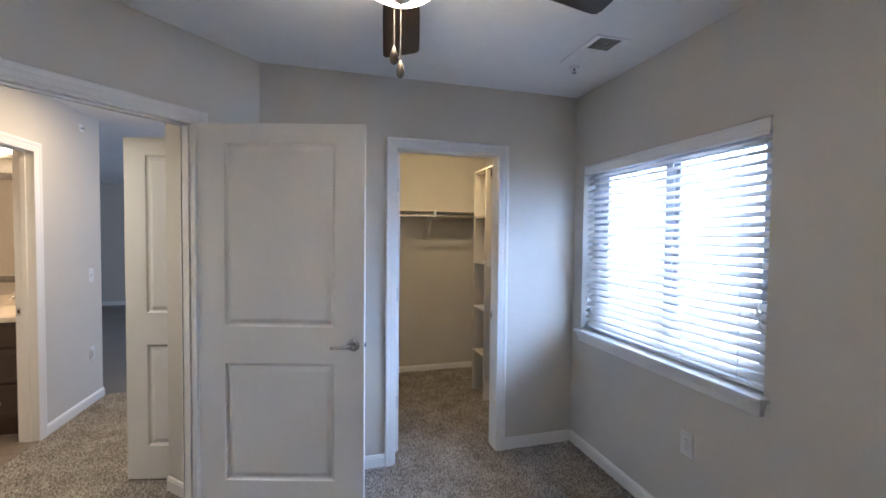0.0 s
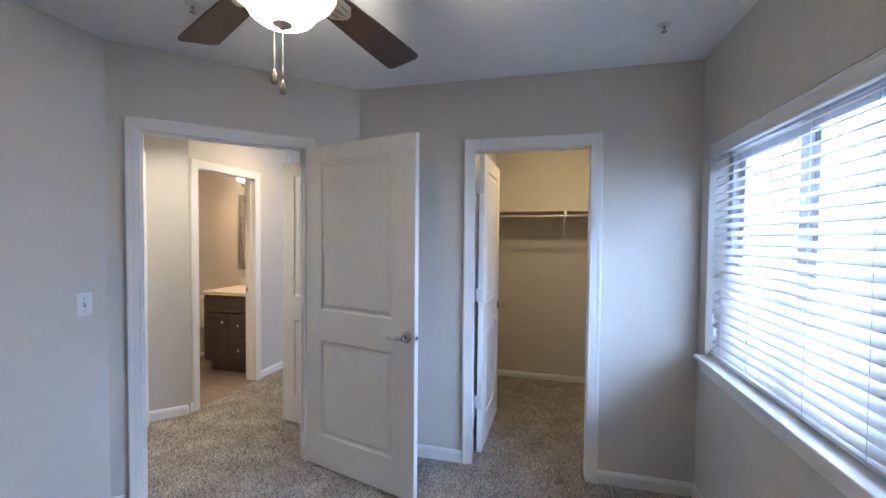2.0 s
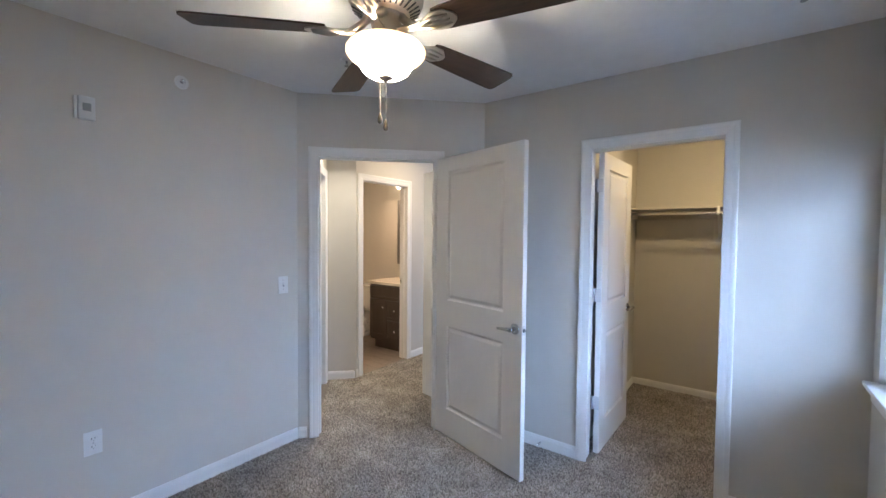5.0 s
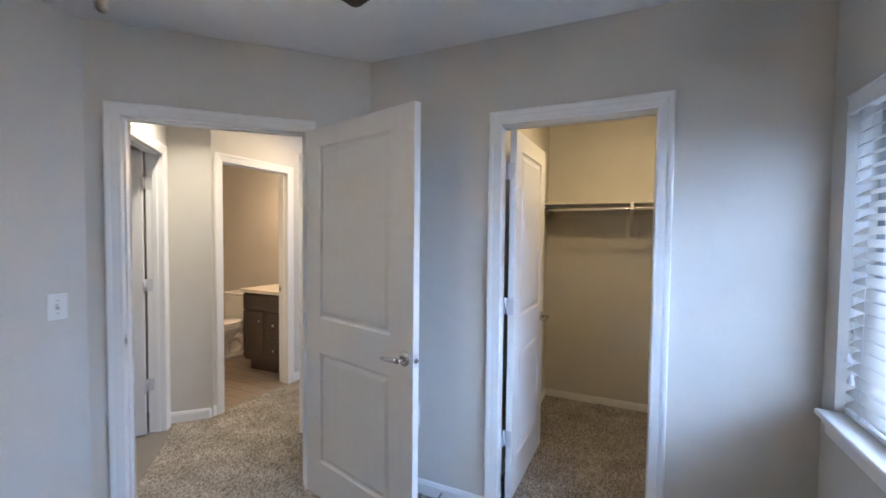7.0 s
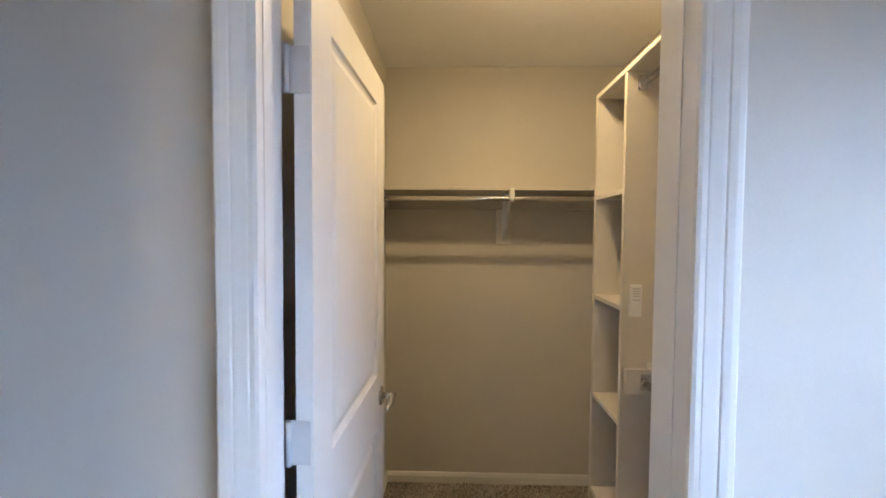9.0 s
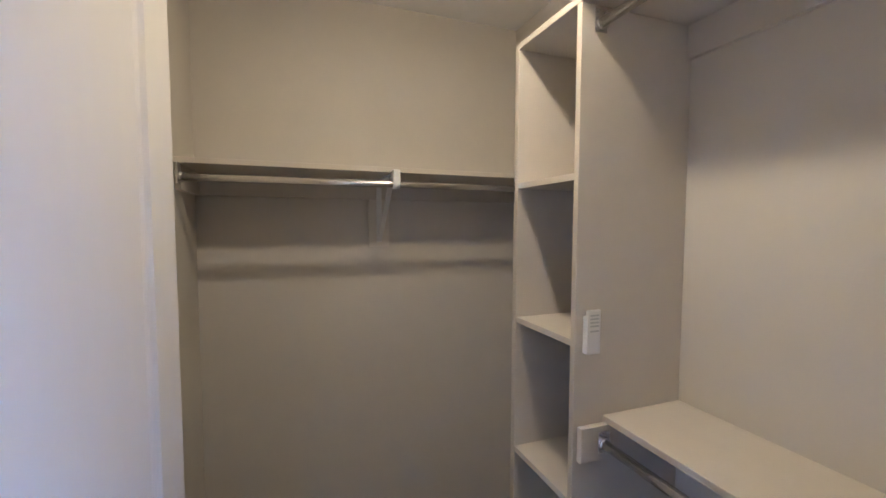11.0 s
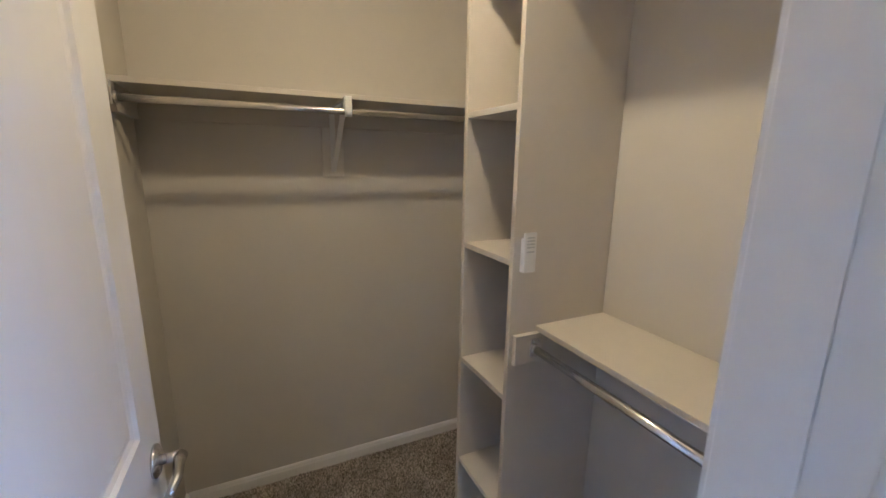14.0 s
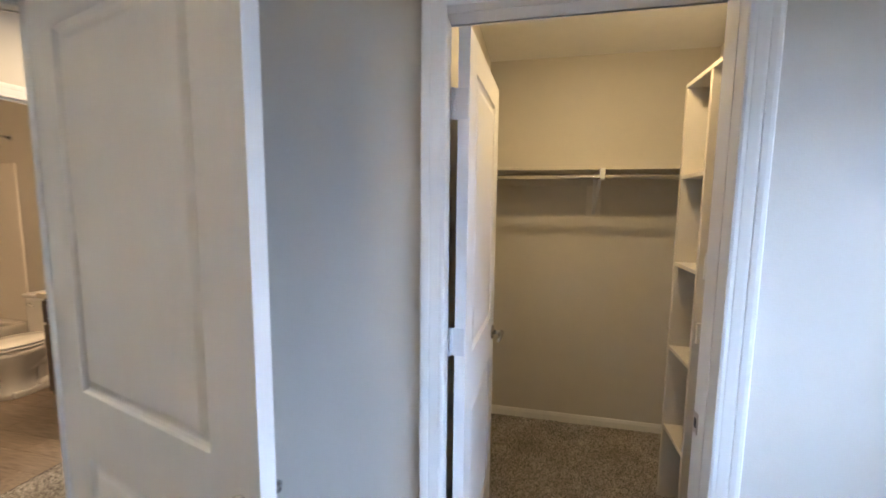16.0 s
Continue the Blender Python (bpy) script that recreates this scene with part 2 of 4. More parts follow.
def baseboard(p0, p1, s0=0.0, s1=None, z=0.0):
    m, n = along(p0, p1, z)
    s1 = n if s1 is None else s1
    prof = ((0.0, 0.0), (-0.013, 0.0), (-0.013, 0.062), (-0.010, 0.070), (-0.009, 0.076), (-0.004, 0.083), (0.0, 0.083))
    bm = B()
    a = [bm.verts.new((s0, t, z)) for t, z in prof]
    b = [bm.verts.new((s1, t, z)) for t, z in prof]
    for i in range(len(prof)):
        j = (i + 1) % len(prof)
        bm.faces.new((a[i], a[j], b[j], b[i]))
    bm.faces.new(a)
    bm.faces.new(b[::-1])
    solid("baseboard", bm, TRIM, "white painted wood baseboard along the wall", "baseboard", m=m)


CASING = ((-0.004, 0.0), (-0.004, 0.008), (0.002, 0.0105), (0.009, 0.0108), (0.0105, 0.0108), (0.0125, 0.0118), (0.030, 0.0146), (0.0345, 0.0150), (0.0365, 0.0144), (0.039, 0.0164), (0.050, 0.0186), (0.059, 0.0185), (0.063, 0.0150), (0.063, 0.0))


def casing(m, a, b, h, flip=False, back=0.0, name="trim"):
    """Moulded door trim round an opening from a to b, h high, on the room side or the back."""
    bm = B()
    rows = []
    for u, t in CASING:
        y = back + t if flip else -t
        rows.append([bm.verts.new(p) for p in ((a - u, y, 0), (a - u, y, h + u), (b + u, y, h + u), (b + u, y, 0))])
    for p, q in zip(rows, rows[1:]):
        for k in range(3):
            bm.faces.new((p[k], p[k + 1], q[k + 1], q[k]))
    for k in (0, 3):
        bm.faces.new([r[k] for r in rows])
    solid(name, bm, TRIM, "white moulded door casing on the wall", "door casing", m=m)


def jamb(m, a, b, h, thick=0.115, stop=0.04, deep=0.010):
    """Boards that line a doorway, with the stop strip; stop: where the strip begins."""
    bm = B()
    for x0, x1 in ((a, a + 0.012), (b - 0.012, b)):
        box(bm, x0, x1, -0.002, thick + 0.002, 0, h - 0.012, 0.0015)
    box(bm, a, b, -0.002, thick + 0.002, h - 0.012, h, 0.0015)
    for x0, x1 in ((a + 0.012, a + 0.012 + deep), (b - 0.012 - deep, b - 0.012)):
        box(bm, x0, x1, stop, stop + 0.033, 0, h - 0.012, deep / 4)
    box(bm, a + 0.012 + deep, b - 0.012 - deep, stop, stop + 0.033, h - 0.012 - deep, h - 0.012, deep / 4)
    solid("door_frame", bm, TRIM, "white painted door jamb lining the doorway", "door frame", m=m)


# ---- structure ----
bm = B()
box(bm, -6.0, 2.6, -0.75, 10.5, -0.12, 0.0)
floor = solid("floor", bm, BACKING, "beige and taupe speckled cut pile carpet", "floor")
bm = B()
box(bm, -6.0, 2.42, -0.75, 10.5, CEIL, CEIL + 0.12)
solid("ceiling", bm, WHITE, "white lightly textured drywall ceiling", "ceiling")

WX, EX, NY, SY = -0.79, 2.255, 3.06, -0.6
DA, DB = (-0.79, 2.10), (0.17, 3.06)
wall("wall_west", (WX, SY), DA, e0=0.115, e1=0.02)
m_diag = wall("wall_diagonal", DA, DB, holes=((0.13, 1.0, 0, 2.045),))
m_north = wall("wall_north", DB, (EX, NY), holes=((0.775, 1.507, 0, 2.045),))
wall("wall_east", (EX, 4.925), (EX, SY), 0.15, holes=((1.97, 3.215, 0.83, 1.975),), e1=0.115)
wall("wall_south", (EX, SY), (WX, SY))
wall("wall_closet_north", (0.77, 4.81), (EX, 4.81))
wall("wall_closet_west", (0.885, 3.175), (0.885, 4.81), 0.115)
m_bath = wall("wall_hall_bath", (-1.42, 3.16), (-1.42, 4.82), holes=((0.112, 0.83, 0, 2.05),))
wall("wall_hall_facet", (-1.605, 2.975), (-1.42, 3.16), 0.09, e1=0.03)
HP, HA = (-0.8415, 2.2115), (-1.605, 2.975)
m_hd = wall("wall_hall_left", HP, HA, 0.10, holes=((0.205, 0.965, 0, 2.045),))
bm = B()
prism(bm, ((-0.12, 2.933), (-0.33, 3.13), (0.06, 3.13), (0.06, 3.02)), -0.05, 2.6)
solid("wall_hall_stub", bm, PAINT, "greige painted drywall wall end beside the doorway", "wall")
wall("wall_hall_right", (0.06, 4.82), (0.06, 3.13), 0.10)
wall("wall_bath_north", (-4.05, 4.64), (-1.535, 4.64), 0.18)
wall("wall_bath_west", (-3.95, 3.0), (-3.95, 4.64))
wall("wall_bath_south", (-1.59, 3.10), (-3.95, 3.10), 0.09)
wall("wall_side_room_west", (-3.2, 0.9), (-3.2, 3.0))
wall("wall_side_room_south", (WX - 0.115, 0.9), (-3.2, 0.9))
wall("wall_living_north", (-6.0, 10.2), (2.4, 10.2))
wall("wall_living_west", (-5.9, 4.82), (-5.9, 10.2))
wall("wall_living_east", (2.15, 10.2), (2.15, 4.82), holes=((1.5, 4.1, 0.4, 2.3),))
wall("wall_living_south", (2.15, 4.93), (0.16, 4.93))
wall("wall_living_south_west", (-4.05, 4.82), (-5.9, 4.82))

for p0, p1, s0, s1 in (((WX, SY), DA, 0.013, 2.695), (DA, DB, 0.008, 0.063), (DA, DB, 1.066, 1.353), (DB, (EX, NY), 0.008, 0.732), (DB, (EX, NY), 1.562, 2.072),
                       ((EX, NY), (EX, SY), 0.0, 3.647), ((EX, SY), (WX, SY), 0.0, 3.032),
                       ((0.885, 4.81), (EX, 4.81), 0.013, 1.37), ((0.885, 3.175), (0.885, 4.81), 0.0, 1.635), ((EX, 4.797), (EX, 3.175), 0.0, 1.6),
                       ((-1.42, 3.16), (-1.42, 4.82), -0.0054, 0.058), ((-1.42, 3.16), (-1.42, 4.82), 0.884, 1.66), ((-1.605, 2.975), (-1.42, 3.16), 0.0, 0.267),
                       ((-0.33, 3.13), (-0.12, 2.933), 0.0, 0.275), ((-6.0, 10.2), (2.4, 10.2), 0.2, 8.0), ((-4.05, 4.64), (-1.535, 4.64), 0.0, 2.5)):
    baseboard(p0, p1, s0, s1, -0.018 if min(p0[1], p1[1]) > 3.1 and min(p0[0], p1[0]) > 0.5 else 0.0)

casing(m_diag, 0.142, 0.988, 2.033)
casing(m_diag, 0.142, 0.988, 2.033, True, 0.115)
jamb(m_diag, 0.13, 1.0, 2.045)
casing(m_north, 0.796, 1.4995, 2.033)
casing(m_north, 0.781, 1.501, 2.033, True, 0.115)
jamb(m_north, 0.775, 1.507, 2.045, stop=0.042, deep=0.0016)
casing(m_bath, 0.124, 0.818, 2.038)
jamb(m_bath, 0.112, 0.83, 2.05, stop=0.042)
casing(m_hd, 0.217, 0.953, 2.033)
jamb(m_hd, 0.205, 0.965, 2.045, 0.10, stop=0.03)

# ---- doors ----
def slab(bm, w, h, th, panels):
    """A moulded two-panel door slab: x 0..w, y 0..th, z 0..h, panels sunk on both faces."""
    steps = ((0.0, 0.0), (0.005, 0.007), (0.012, 0.011), (0.019, 0.011), (0.036, 0.0035), (0.040, 0.0025))
    for side in (0, 1):
        def at(x, d, z):
            return bm.verts.new((x, d if side == 0 else th - d, z))
        zs = [0.0] + [v for p in sorted(panels, key=lambda q: q[2]) for v in (p[2], p[3])] + [h]
        x0, x1 = panels[0][0], panels[0][1]
        for a, b in ((0.0, x0), (x1, w)):
            for za, zb in zip(zs, zs[1:]):
                bm.faces.new((at(a, 0, za), at(b, 0, za), at(b, 0, zb), at(a, 0, zb)))
        for i in range(0, len(zs), 2):
            bm.faces.new((at(x0, 0, zs[i]), at(x1, 0, zs[i]), at(x1, 0, zs[i + 1]), at(x0, 0, zs[i + 1])))
        for a, b, za, zb in panels:
            rings = [[at(a + k, d, za + k), at(b - k, d, za + k), at(b - k, d, zb - k), at(a + k, d, zb - k)] for k, d in steps]
            for p, q in zip(rings, rings[1:]):
                for i in range(4):
                    j = (i + 1) % 4
                    bm.faces.new((p[i], p[j], q[j], q[i]))
            bm.faces.new(rings[-1])
    bmesh.ops.remove_doubles(bm, verts=bm.verts[:], dist=1e-5)
    for a, b in (((0, 0), (0, h)), ((w, 0), (w, h))):
        bm.faces.new([bm.verts.new((a[0], y, z)) for y, z in ((0, 0), (th, 0), (th, h), (0, h))])
    for z in (0, h):
        bm.faces.new([bm.verts.new((x, y, z)) for x, y in ((0, 0), (w, 0), (w, th), (0, th))])
    bmesh.ops.remove_doubles(bm, verts=bm.verts[:], dist=1e-5)
    bmesh.ops.dissolve_degenerate(bm, dist=1e-6, edges=bm.edges[:])


def lever(door, x, z, y, out, toward, material):
    """Round rose with a lever; out: -1 or 1, the side it stands off; toward: -1 or 1 along the door."""
    bm = B()
    prof = [(0.033, 0), (0.033, 0.004), (0.028, 0.009), (0.015, 0.011)]
    lathe(bm, prof, seg=28)
    bmesh.ops.transform(bm, matrix=Matrix.Translation((x, y, z)) @ Matrix.Rotation(radians(90 if out < 0 else -90), 4, "X"), verts=bm.verts[:])
    handle = part("lever_handle", bm, material, door, "brushed nickel lever handle")
    bm = B()
    yy = y + out * 0.045
    tube(bm, [(x, y, z), (x, y + out * 0.03, z), (x, yy, z)], [0.011, 0.010, 0.013], 16)
    tube(bm, [(x, yy, z), (x + toward * 0.02, yy, z), (x + toward * 0.06, yy + out * 0.004, z - 0.003), (x + toward * 0.105, yy - out * 0.004, z - 0.008)], [0.013, 0.011, 0.009, 0.007], 12)
    part("lever", bm, material, handle)


def door(name, label, origin, ang, w, panels, hinge_side, lever_spec, hinges=True, th=0.035, material=DOORP):
    """origin: the hinge-end corner of the slab's own y = 0 face; ang: heading of the slab."""
    ob = thing(name, label, "door", pose(*origin, 0, 0, ang), kind="structure")
    bm = B()
    slab(bm, w, 2.02, th, panels)
    part("slab", bm, material, ob)
    for x, z, side, toward in lever_spec:
        lever(ob, x, z, 0.0 if side < 0 else th, side, toward, SATIN)
    bm = B()
    box(bm, w - 0.001, w + 0.001, th / 2 - 0.012, th / 2 + 0.012, 0.905 - 0.028, 0.905 + 0.028, 0.0005)
    lp = part("latch_plate", bm, HINGEP, ob, "painted latch plate")
    bm = B()
    tube(bm, [(w, th / 2, 0.905), (w + 0.004, th / 2, 0.905), (w + 0.009, th / 2, 0.905)], [0.0115, 0.011, 0.008], 16)
    part("latch_bolt", bm, IRON, lp, "dull metal latch bolt")
    for z in (0.34, 1.07, 1.80) if hinges else ():
        bm = B()
        yk = hinge_side
        tube(bm, [(-0.007, yk, z - 0.045), (-0.007, yk, z + 0.045)], 0.006, 10)
        box(bm, -0.0025, 0.0, 0.004, th + 0.019, z - 0.045, z + 0.045, 0.001)
        part("hinge", bm, HINGEP, ob, "white painted butt hinge")
    return ob


P86 = ((0.155, 0.712, 0.995, 1.92), (0.155, 0.712, 0.20, 0.807))
door("door_1", "white two-panel moulded bedroom door standing wide open", (-0.099, 2.804, 0.015), -15.5, 0.862, P86, 0.041, ((0.808, 0.907, -1, -1), (0.808, 0.907, 1, -1)), False)
P70 = ((0.115, 0.587, 0.995, 1.92), (0.115, 0.587, 0.20, 0.807))
door("door_2", "white two-panel moulded closet door swung into the closet", (1.011, 3.190, 0.015), 88.4, 0.702, P70, 0.048, ((0.645, 0.907, -1, -1), (0.645, 0.907, 1, -1)))
P61 = ((0.10, 0.51, 0.995, 1.92), (0.10, 0.51, 0.20, 0.807))
door("door_3", "white two-panel moulded hall door standing open", (0.03, 3.172, 0.015), 167.5, 0.63, P61, 0.04, (), False)
a_hd = Vector((m_hd @ Vector((0.928, 0.108, 0.015))))
door("door_4", "white side room door swung open into a dark room", tuple(a_hd), 230.0, 0.73, ((0.12, 0.61, 0.995, 1.92), (0.12, 0.61, 0.20, 0.807)), 0.048, ())


side_door = bpy.data.objects["door_4"]
for z in (0.34, 1.07, 1.80):
    bm = B()
    box(bm, 0.9505, 0.9535, 0.066, 0.104, z - 0.045 + 0.015, z + 0.045 + 0.015, 0.001)
    tube(bm, [(0.944, 0.107, z - 0.03), (0.944, 0.107, z + 0.06)], 0.006, 10)
    leaf = part("hinge_leaf", bm, HINGEP, side_door, "white painted hinge leaf on the jamb")
    leaf.matrix_parent_inverse = side_door.matrix_basis.inverted()
    leaf.matrix_basis = m_hd


def strike(m, x, y, z):
    bm = B()
    box(bm, x - 0.001, x + 0.001, y - 0.013, y + 0.013, z - 0.03, z + 0.03, 0.0008)
    ob = solid("strike_plate", bm, NICKEL, "brushed nickel strike plate on the door jamb", "strike plate", "thing", m)
    # no hole is cut: a dark block gives the hole's shade
    bm = B()
    box(bm, x - 0.0022, x + 0.0022, y - 0.006, y + 0.006, z - 0.013, z + 0.013)
    part("latch_hole_shade", bm, DARK, ob, "dark block in place of the shaded latch hole")


strike(m_diag, 0.1435, 0.02, 0.925)
strike(m_north, 1.4935, 0.098, 0.925)
strike(m_bath, 0.8165, 0.098, 0.925)

# ---- window ----
W0, W1, WZ0, WZ1 = 1.71, 2.955, 0.83, 1.975
win = thing("window_1", "grey vinyl sliding window behind blinds", "window", kind="structure")
bm = B()
for y0, y1, z0, z1 in ((W0, W0 + 0.05, WZ0, WZ1), (W1 - 0.05, W1, WZ0, WZ1), (W0 + 0.05, W1 - 0.05, WZ0, WZ0 + 0.05), (W0 + 0.05, W1 - 0.05, WZ1 - 0.05, WZ1)):
    box(bm, 2.345, 2.40, y0, y1, z0, z1, 0.003)
part("frame", bm, FRAMEV, win)
for a, b, x in ((W0 + 0.05, 2.345, 2.352), (2.265, W1 - 0.05, 2.378)):
    bm = B()
    for y0, y1, z0, z1 in ((a, a + 0.045, WZ0 + 0.05, WZ1 - 0.05), (b - 0.055, b, WZ0 + 0.05, WZ1 - 0.05), (a + 0.045, b - 0.055, WZ0 + 0.05, WZ0 + 0.09), (a + 0.045, b - 0.055, WZ1 - 0.09, WZ1 - 0.05)):
        box(bm, x, x + 0.022, y0, y1, z0, z1, 0.002)
    sash = part("sash", bm, FRAMEV, win)
    bm = B()
    box(bm, x + 0.009, x + 0.013, a + 0.04, b - 0.05, WZ0 + 0.085, WZ1 - 0.085)
    pane = part("pane", bm, GLASS, sash)
    pane.visible_shadow = False
bm = B()
box(bm, 2.205, 2.345, W0 - 0.025, W1 + 0.02, WZ0 - 0.006, WZ0 + 0.016, 0.005)
solid("window_sill", bm, TRIM, "white painted window sill board", "window sill")
bm = B()
box(bm, 2.232, 2.2545, W0 - 0.005, W1 + 0.003, 0.764, 0.8235, 0.003)
box(bm, 2.222, 2.2545, W0 - 0.012, W1 + 0.008, 0.800, 0.8235, 0.004)
solid("trim", bm, TRIM, "white moulded apron under the window sill", "window apron")

blind = thing("window_blind", "white vinyl horizontal slat blind, slats tilted half open", "blind", pose(2.30, (W0 + W1) / 2, WZ1))
HW = (W1 - W0) / 2 - 0.008
bm = B()
box(bm, -0.025, 0.028, -HW, HW, -0.045, -0.004, 0.002)
part("headrail", bm, VINYL, blind)
bm = B()
prof = ((-0.036, -0.007), (-0.052, -0.007), (-0.052, -0.014), (-0.047, -0.018), (-0.047, -0.056), (-0.050, -0.060), (-0.050, -0.072), (-0.036, -0.072))
ends = [[bm.verts.new((x, y, z)) for x, z in prof] for y in (-HW, HW)]
for k in range(8):
    bm.faces.new((ends[0][k], ends[0][(k + 1) % 8], ends[1][(k + 1) % 8], ends[1][k]))
bm.faces.new(ends[0])
bm.faces.new(ends[1])
box(bm, -0.035, -0.02, HW - 0.008, HW, -0.072, -0.007, 0.002)
part("valance", bm, VINYL, blind, "moulded white valance board")
slat_bm = B()
prof = [(-0.025 + 0.05 * k / 6, 0.0022 * (1 - (2 * k / 6 - 1) ** 2)) for k in range(7)]
rows = [[slat_bm.verts.new((x, y, z + dz)) for x, z in prof] for y in (-HW + 0.004, HW - 0.004) for dz in (0.0, -0.0026)]
for k in range(6):
    slat_bm.faces.new((rows[0][k], rows[0][k + 1], rows[2][k + 1], rows[2][k])).smooth = True
    slat_bm.faces.new((rows[1][k], rows[3][k], rows[3][k + 1], rows[1][k + 1])).smooth = True
    for a, b in ((0, 1), (2, 3)):
        slat_bm.faces.new((rows[a][k], rows[a][k + 1], rows[b][k + 1], rows[b][k]))
for k in (0, 6):
    slat_bm.faces.new((rows[0][k], rows[1][k], rows[3][k], rows[2][k]))
slat_me = mesh_of("slat", slat_bm, SLAT)
NS, PITCH, TILTED = 24, 0.0432, -31.0
for k in range(NS):
    ob = new("slat", slat_me)
    ob.parent = blind
    ob.matrix_local = pose(0, 0, -0.085 - PITCH * k, 0, TILTED + random.uniform(-1.2, 1.2), 0)
bm = B()
box(bm, -0.026, 0.026, -HW + 0.004, HW - 0.004, -1.118, -1.103, 0.003)
part("bottom_rail", bm, VINYL, blind)
for y in (-HW + 0.12, -HW * 0.33, HW * 0.33, HW - 0.12):
    for x in (-0.027, 0.027):
        bm = B()
        tube(bm, [(x, y, -0.04), (x, y, -1.105)], 0.0009, 5)
        part("ladder_cord", bm, CORD, blind)
for y, z, n in ((-HW + 0.036, -0.812, 2), (HW - 0.05, -0.93, 1), (HW - 0.075, -1.0, 1)):
    for k in range(n):
        yy, zz = y - 0.010 * k, z - 0.05 * k
        bm = B()
        tube(bm, [(-0.034, yy, -0.045), (-0.034, yy, zz + 0.03)], 0.0010, 5)
        part("pull_cord", bm, CORD, blind)
        bm = B()
        lathe(bm, [(0.002, 0.034), (0.006, 0.03), (0.0075, 0.018), (0.011, 0.002), (0.010, 0.0)], (-0.034, yy, zz), 12)
        part("tassel", bm, VINYL, blind, "white plastic cord tassel")


bm = B()
box(bm, 3.9, 3.92, -3.0, 8.0, -3.0, 6.0)
solid("backdrop", bm, mat("bright_overcast", (0.9, 0.93, 1.0), 1.0, emit=(0.88, 0.93, 1.0), glow=3.0), "bright white overcast sky outside the window", "sky")


# ---- small wall fittings ----
def plate(name, label, category, m, w, h, material=PLASTIC):
    """A cover plate on a wall frame m at its centre; y points into the wall."""
    ob = thing(name, label, category, m)
    bm = B()
    box(bm, -w / 2, w / 2, -0.0055, 0.0, -h / 2, h / 2, 0.0022)
    part("cover_plate", bm, material, ob)
    return ob


def outlet(m):
    ob = tagged(plate("wall_outlet", "white duplex outlet with cover plate on the wall", "outlet", m, 0.073, 0.118), group="wall outlets")
    for z in (-0.0195, 0.0195):
        bm = B()
        lathe(bm, [(0.0165, 0), (0.0165, 0.0025), (0.0155, 0.003)], seg=20)
        bmesh.ops.transform(bm, matrix=pose(0, -0.0052, z, 90), verts=bm.verts[:])
        rec = part("receptacle", bm, PLASTIC, ob)
        # dark pieces on the face stand for the shade inside the slots
        bm = B()
        for x, hh in ((-0.0065, 0.008), (0.0065, 0.0065)):
            box(bm, x - 0.0012, x + 0.0012, -0.0088, -0.0078, z + 0.001 - hh / 2 + 0.003, z + 0.004 + hh / 2)
        lathe(bm, [(0.0025, -0.0005), (0.0025, 0.0005)], (0, -0.0084, z - 0.008), 10)
        part("slot_shade", bm, DARK, rec, "dark pieces in place of the shaded outlet slots")
    bm = B()
    lathe(bm, [(0.003, 0), (0.003, 0.001)], seg=10)
    bmesh.ops.transform(bm, matrix=pose(0, -0.0055, 0, 90), verts=bm.verts[:])
    part("screw", bm, GREYP, ob)


def switch(m):
    ob = plate("light_switch", "white toggle light switch with cover plate", "switch", m, 0.073, 0.118)
    bm = B()
    box(bm, -0.006, 0.006, -0.007, -0.005, -0.0125, 0.0125, 0.0008)
    part("toggle_frame", bm, GREYP, ob)
    bm = B()
    box(bm, -0.004, 0.004, -0.016, -0.005, -0.002, 0.009, 0.0012, Matrix.Rotation(radians(-14), 4, "X"))
    part("toggle", bm, PLASTIC, ob)
    for z in (-0.03, 0.03):
        bm = B()
        lathe(bm, [(0.003, 0), (0.003, 0.001)], seg=10)
        bmesh.ops.transform(bm, matrix=pose(0, -0.0055, z, 90), verts=bm.verts[:])
        part("screw", bm, GREYP, ob)


def on(p0, p1, s, z):
    m, n = along(p0, p1)
    return m @ Matrix.Translation((s, 0, z))


WEST, EAST, NORTH, BATHW = ((WX, SY), DA), ((EX, NY), (EX, SY)), (DB, (EX, NY)), ((-1.42, 3.17), (-1.42, 4.82))
outlet(on(*EAST, NY - 2.062, 0.474))
outlet(on(*WEST, 0.954 - SY, 0.440))
outlet(on(*NORTH, 0.475 - DB[0], 0.447))
outlet(on(*BATHW, 4.65 - 3.17, 0.44))
switch(on(*WEST, 1.987 - SY, 1.125))
switch(on(*BATHW, 4.65 - 3.17, 1.113))


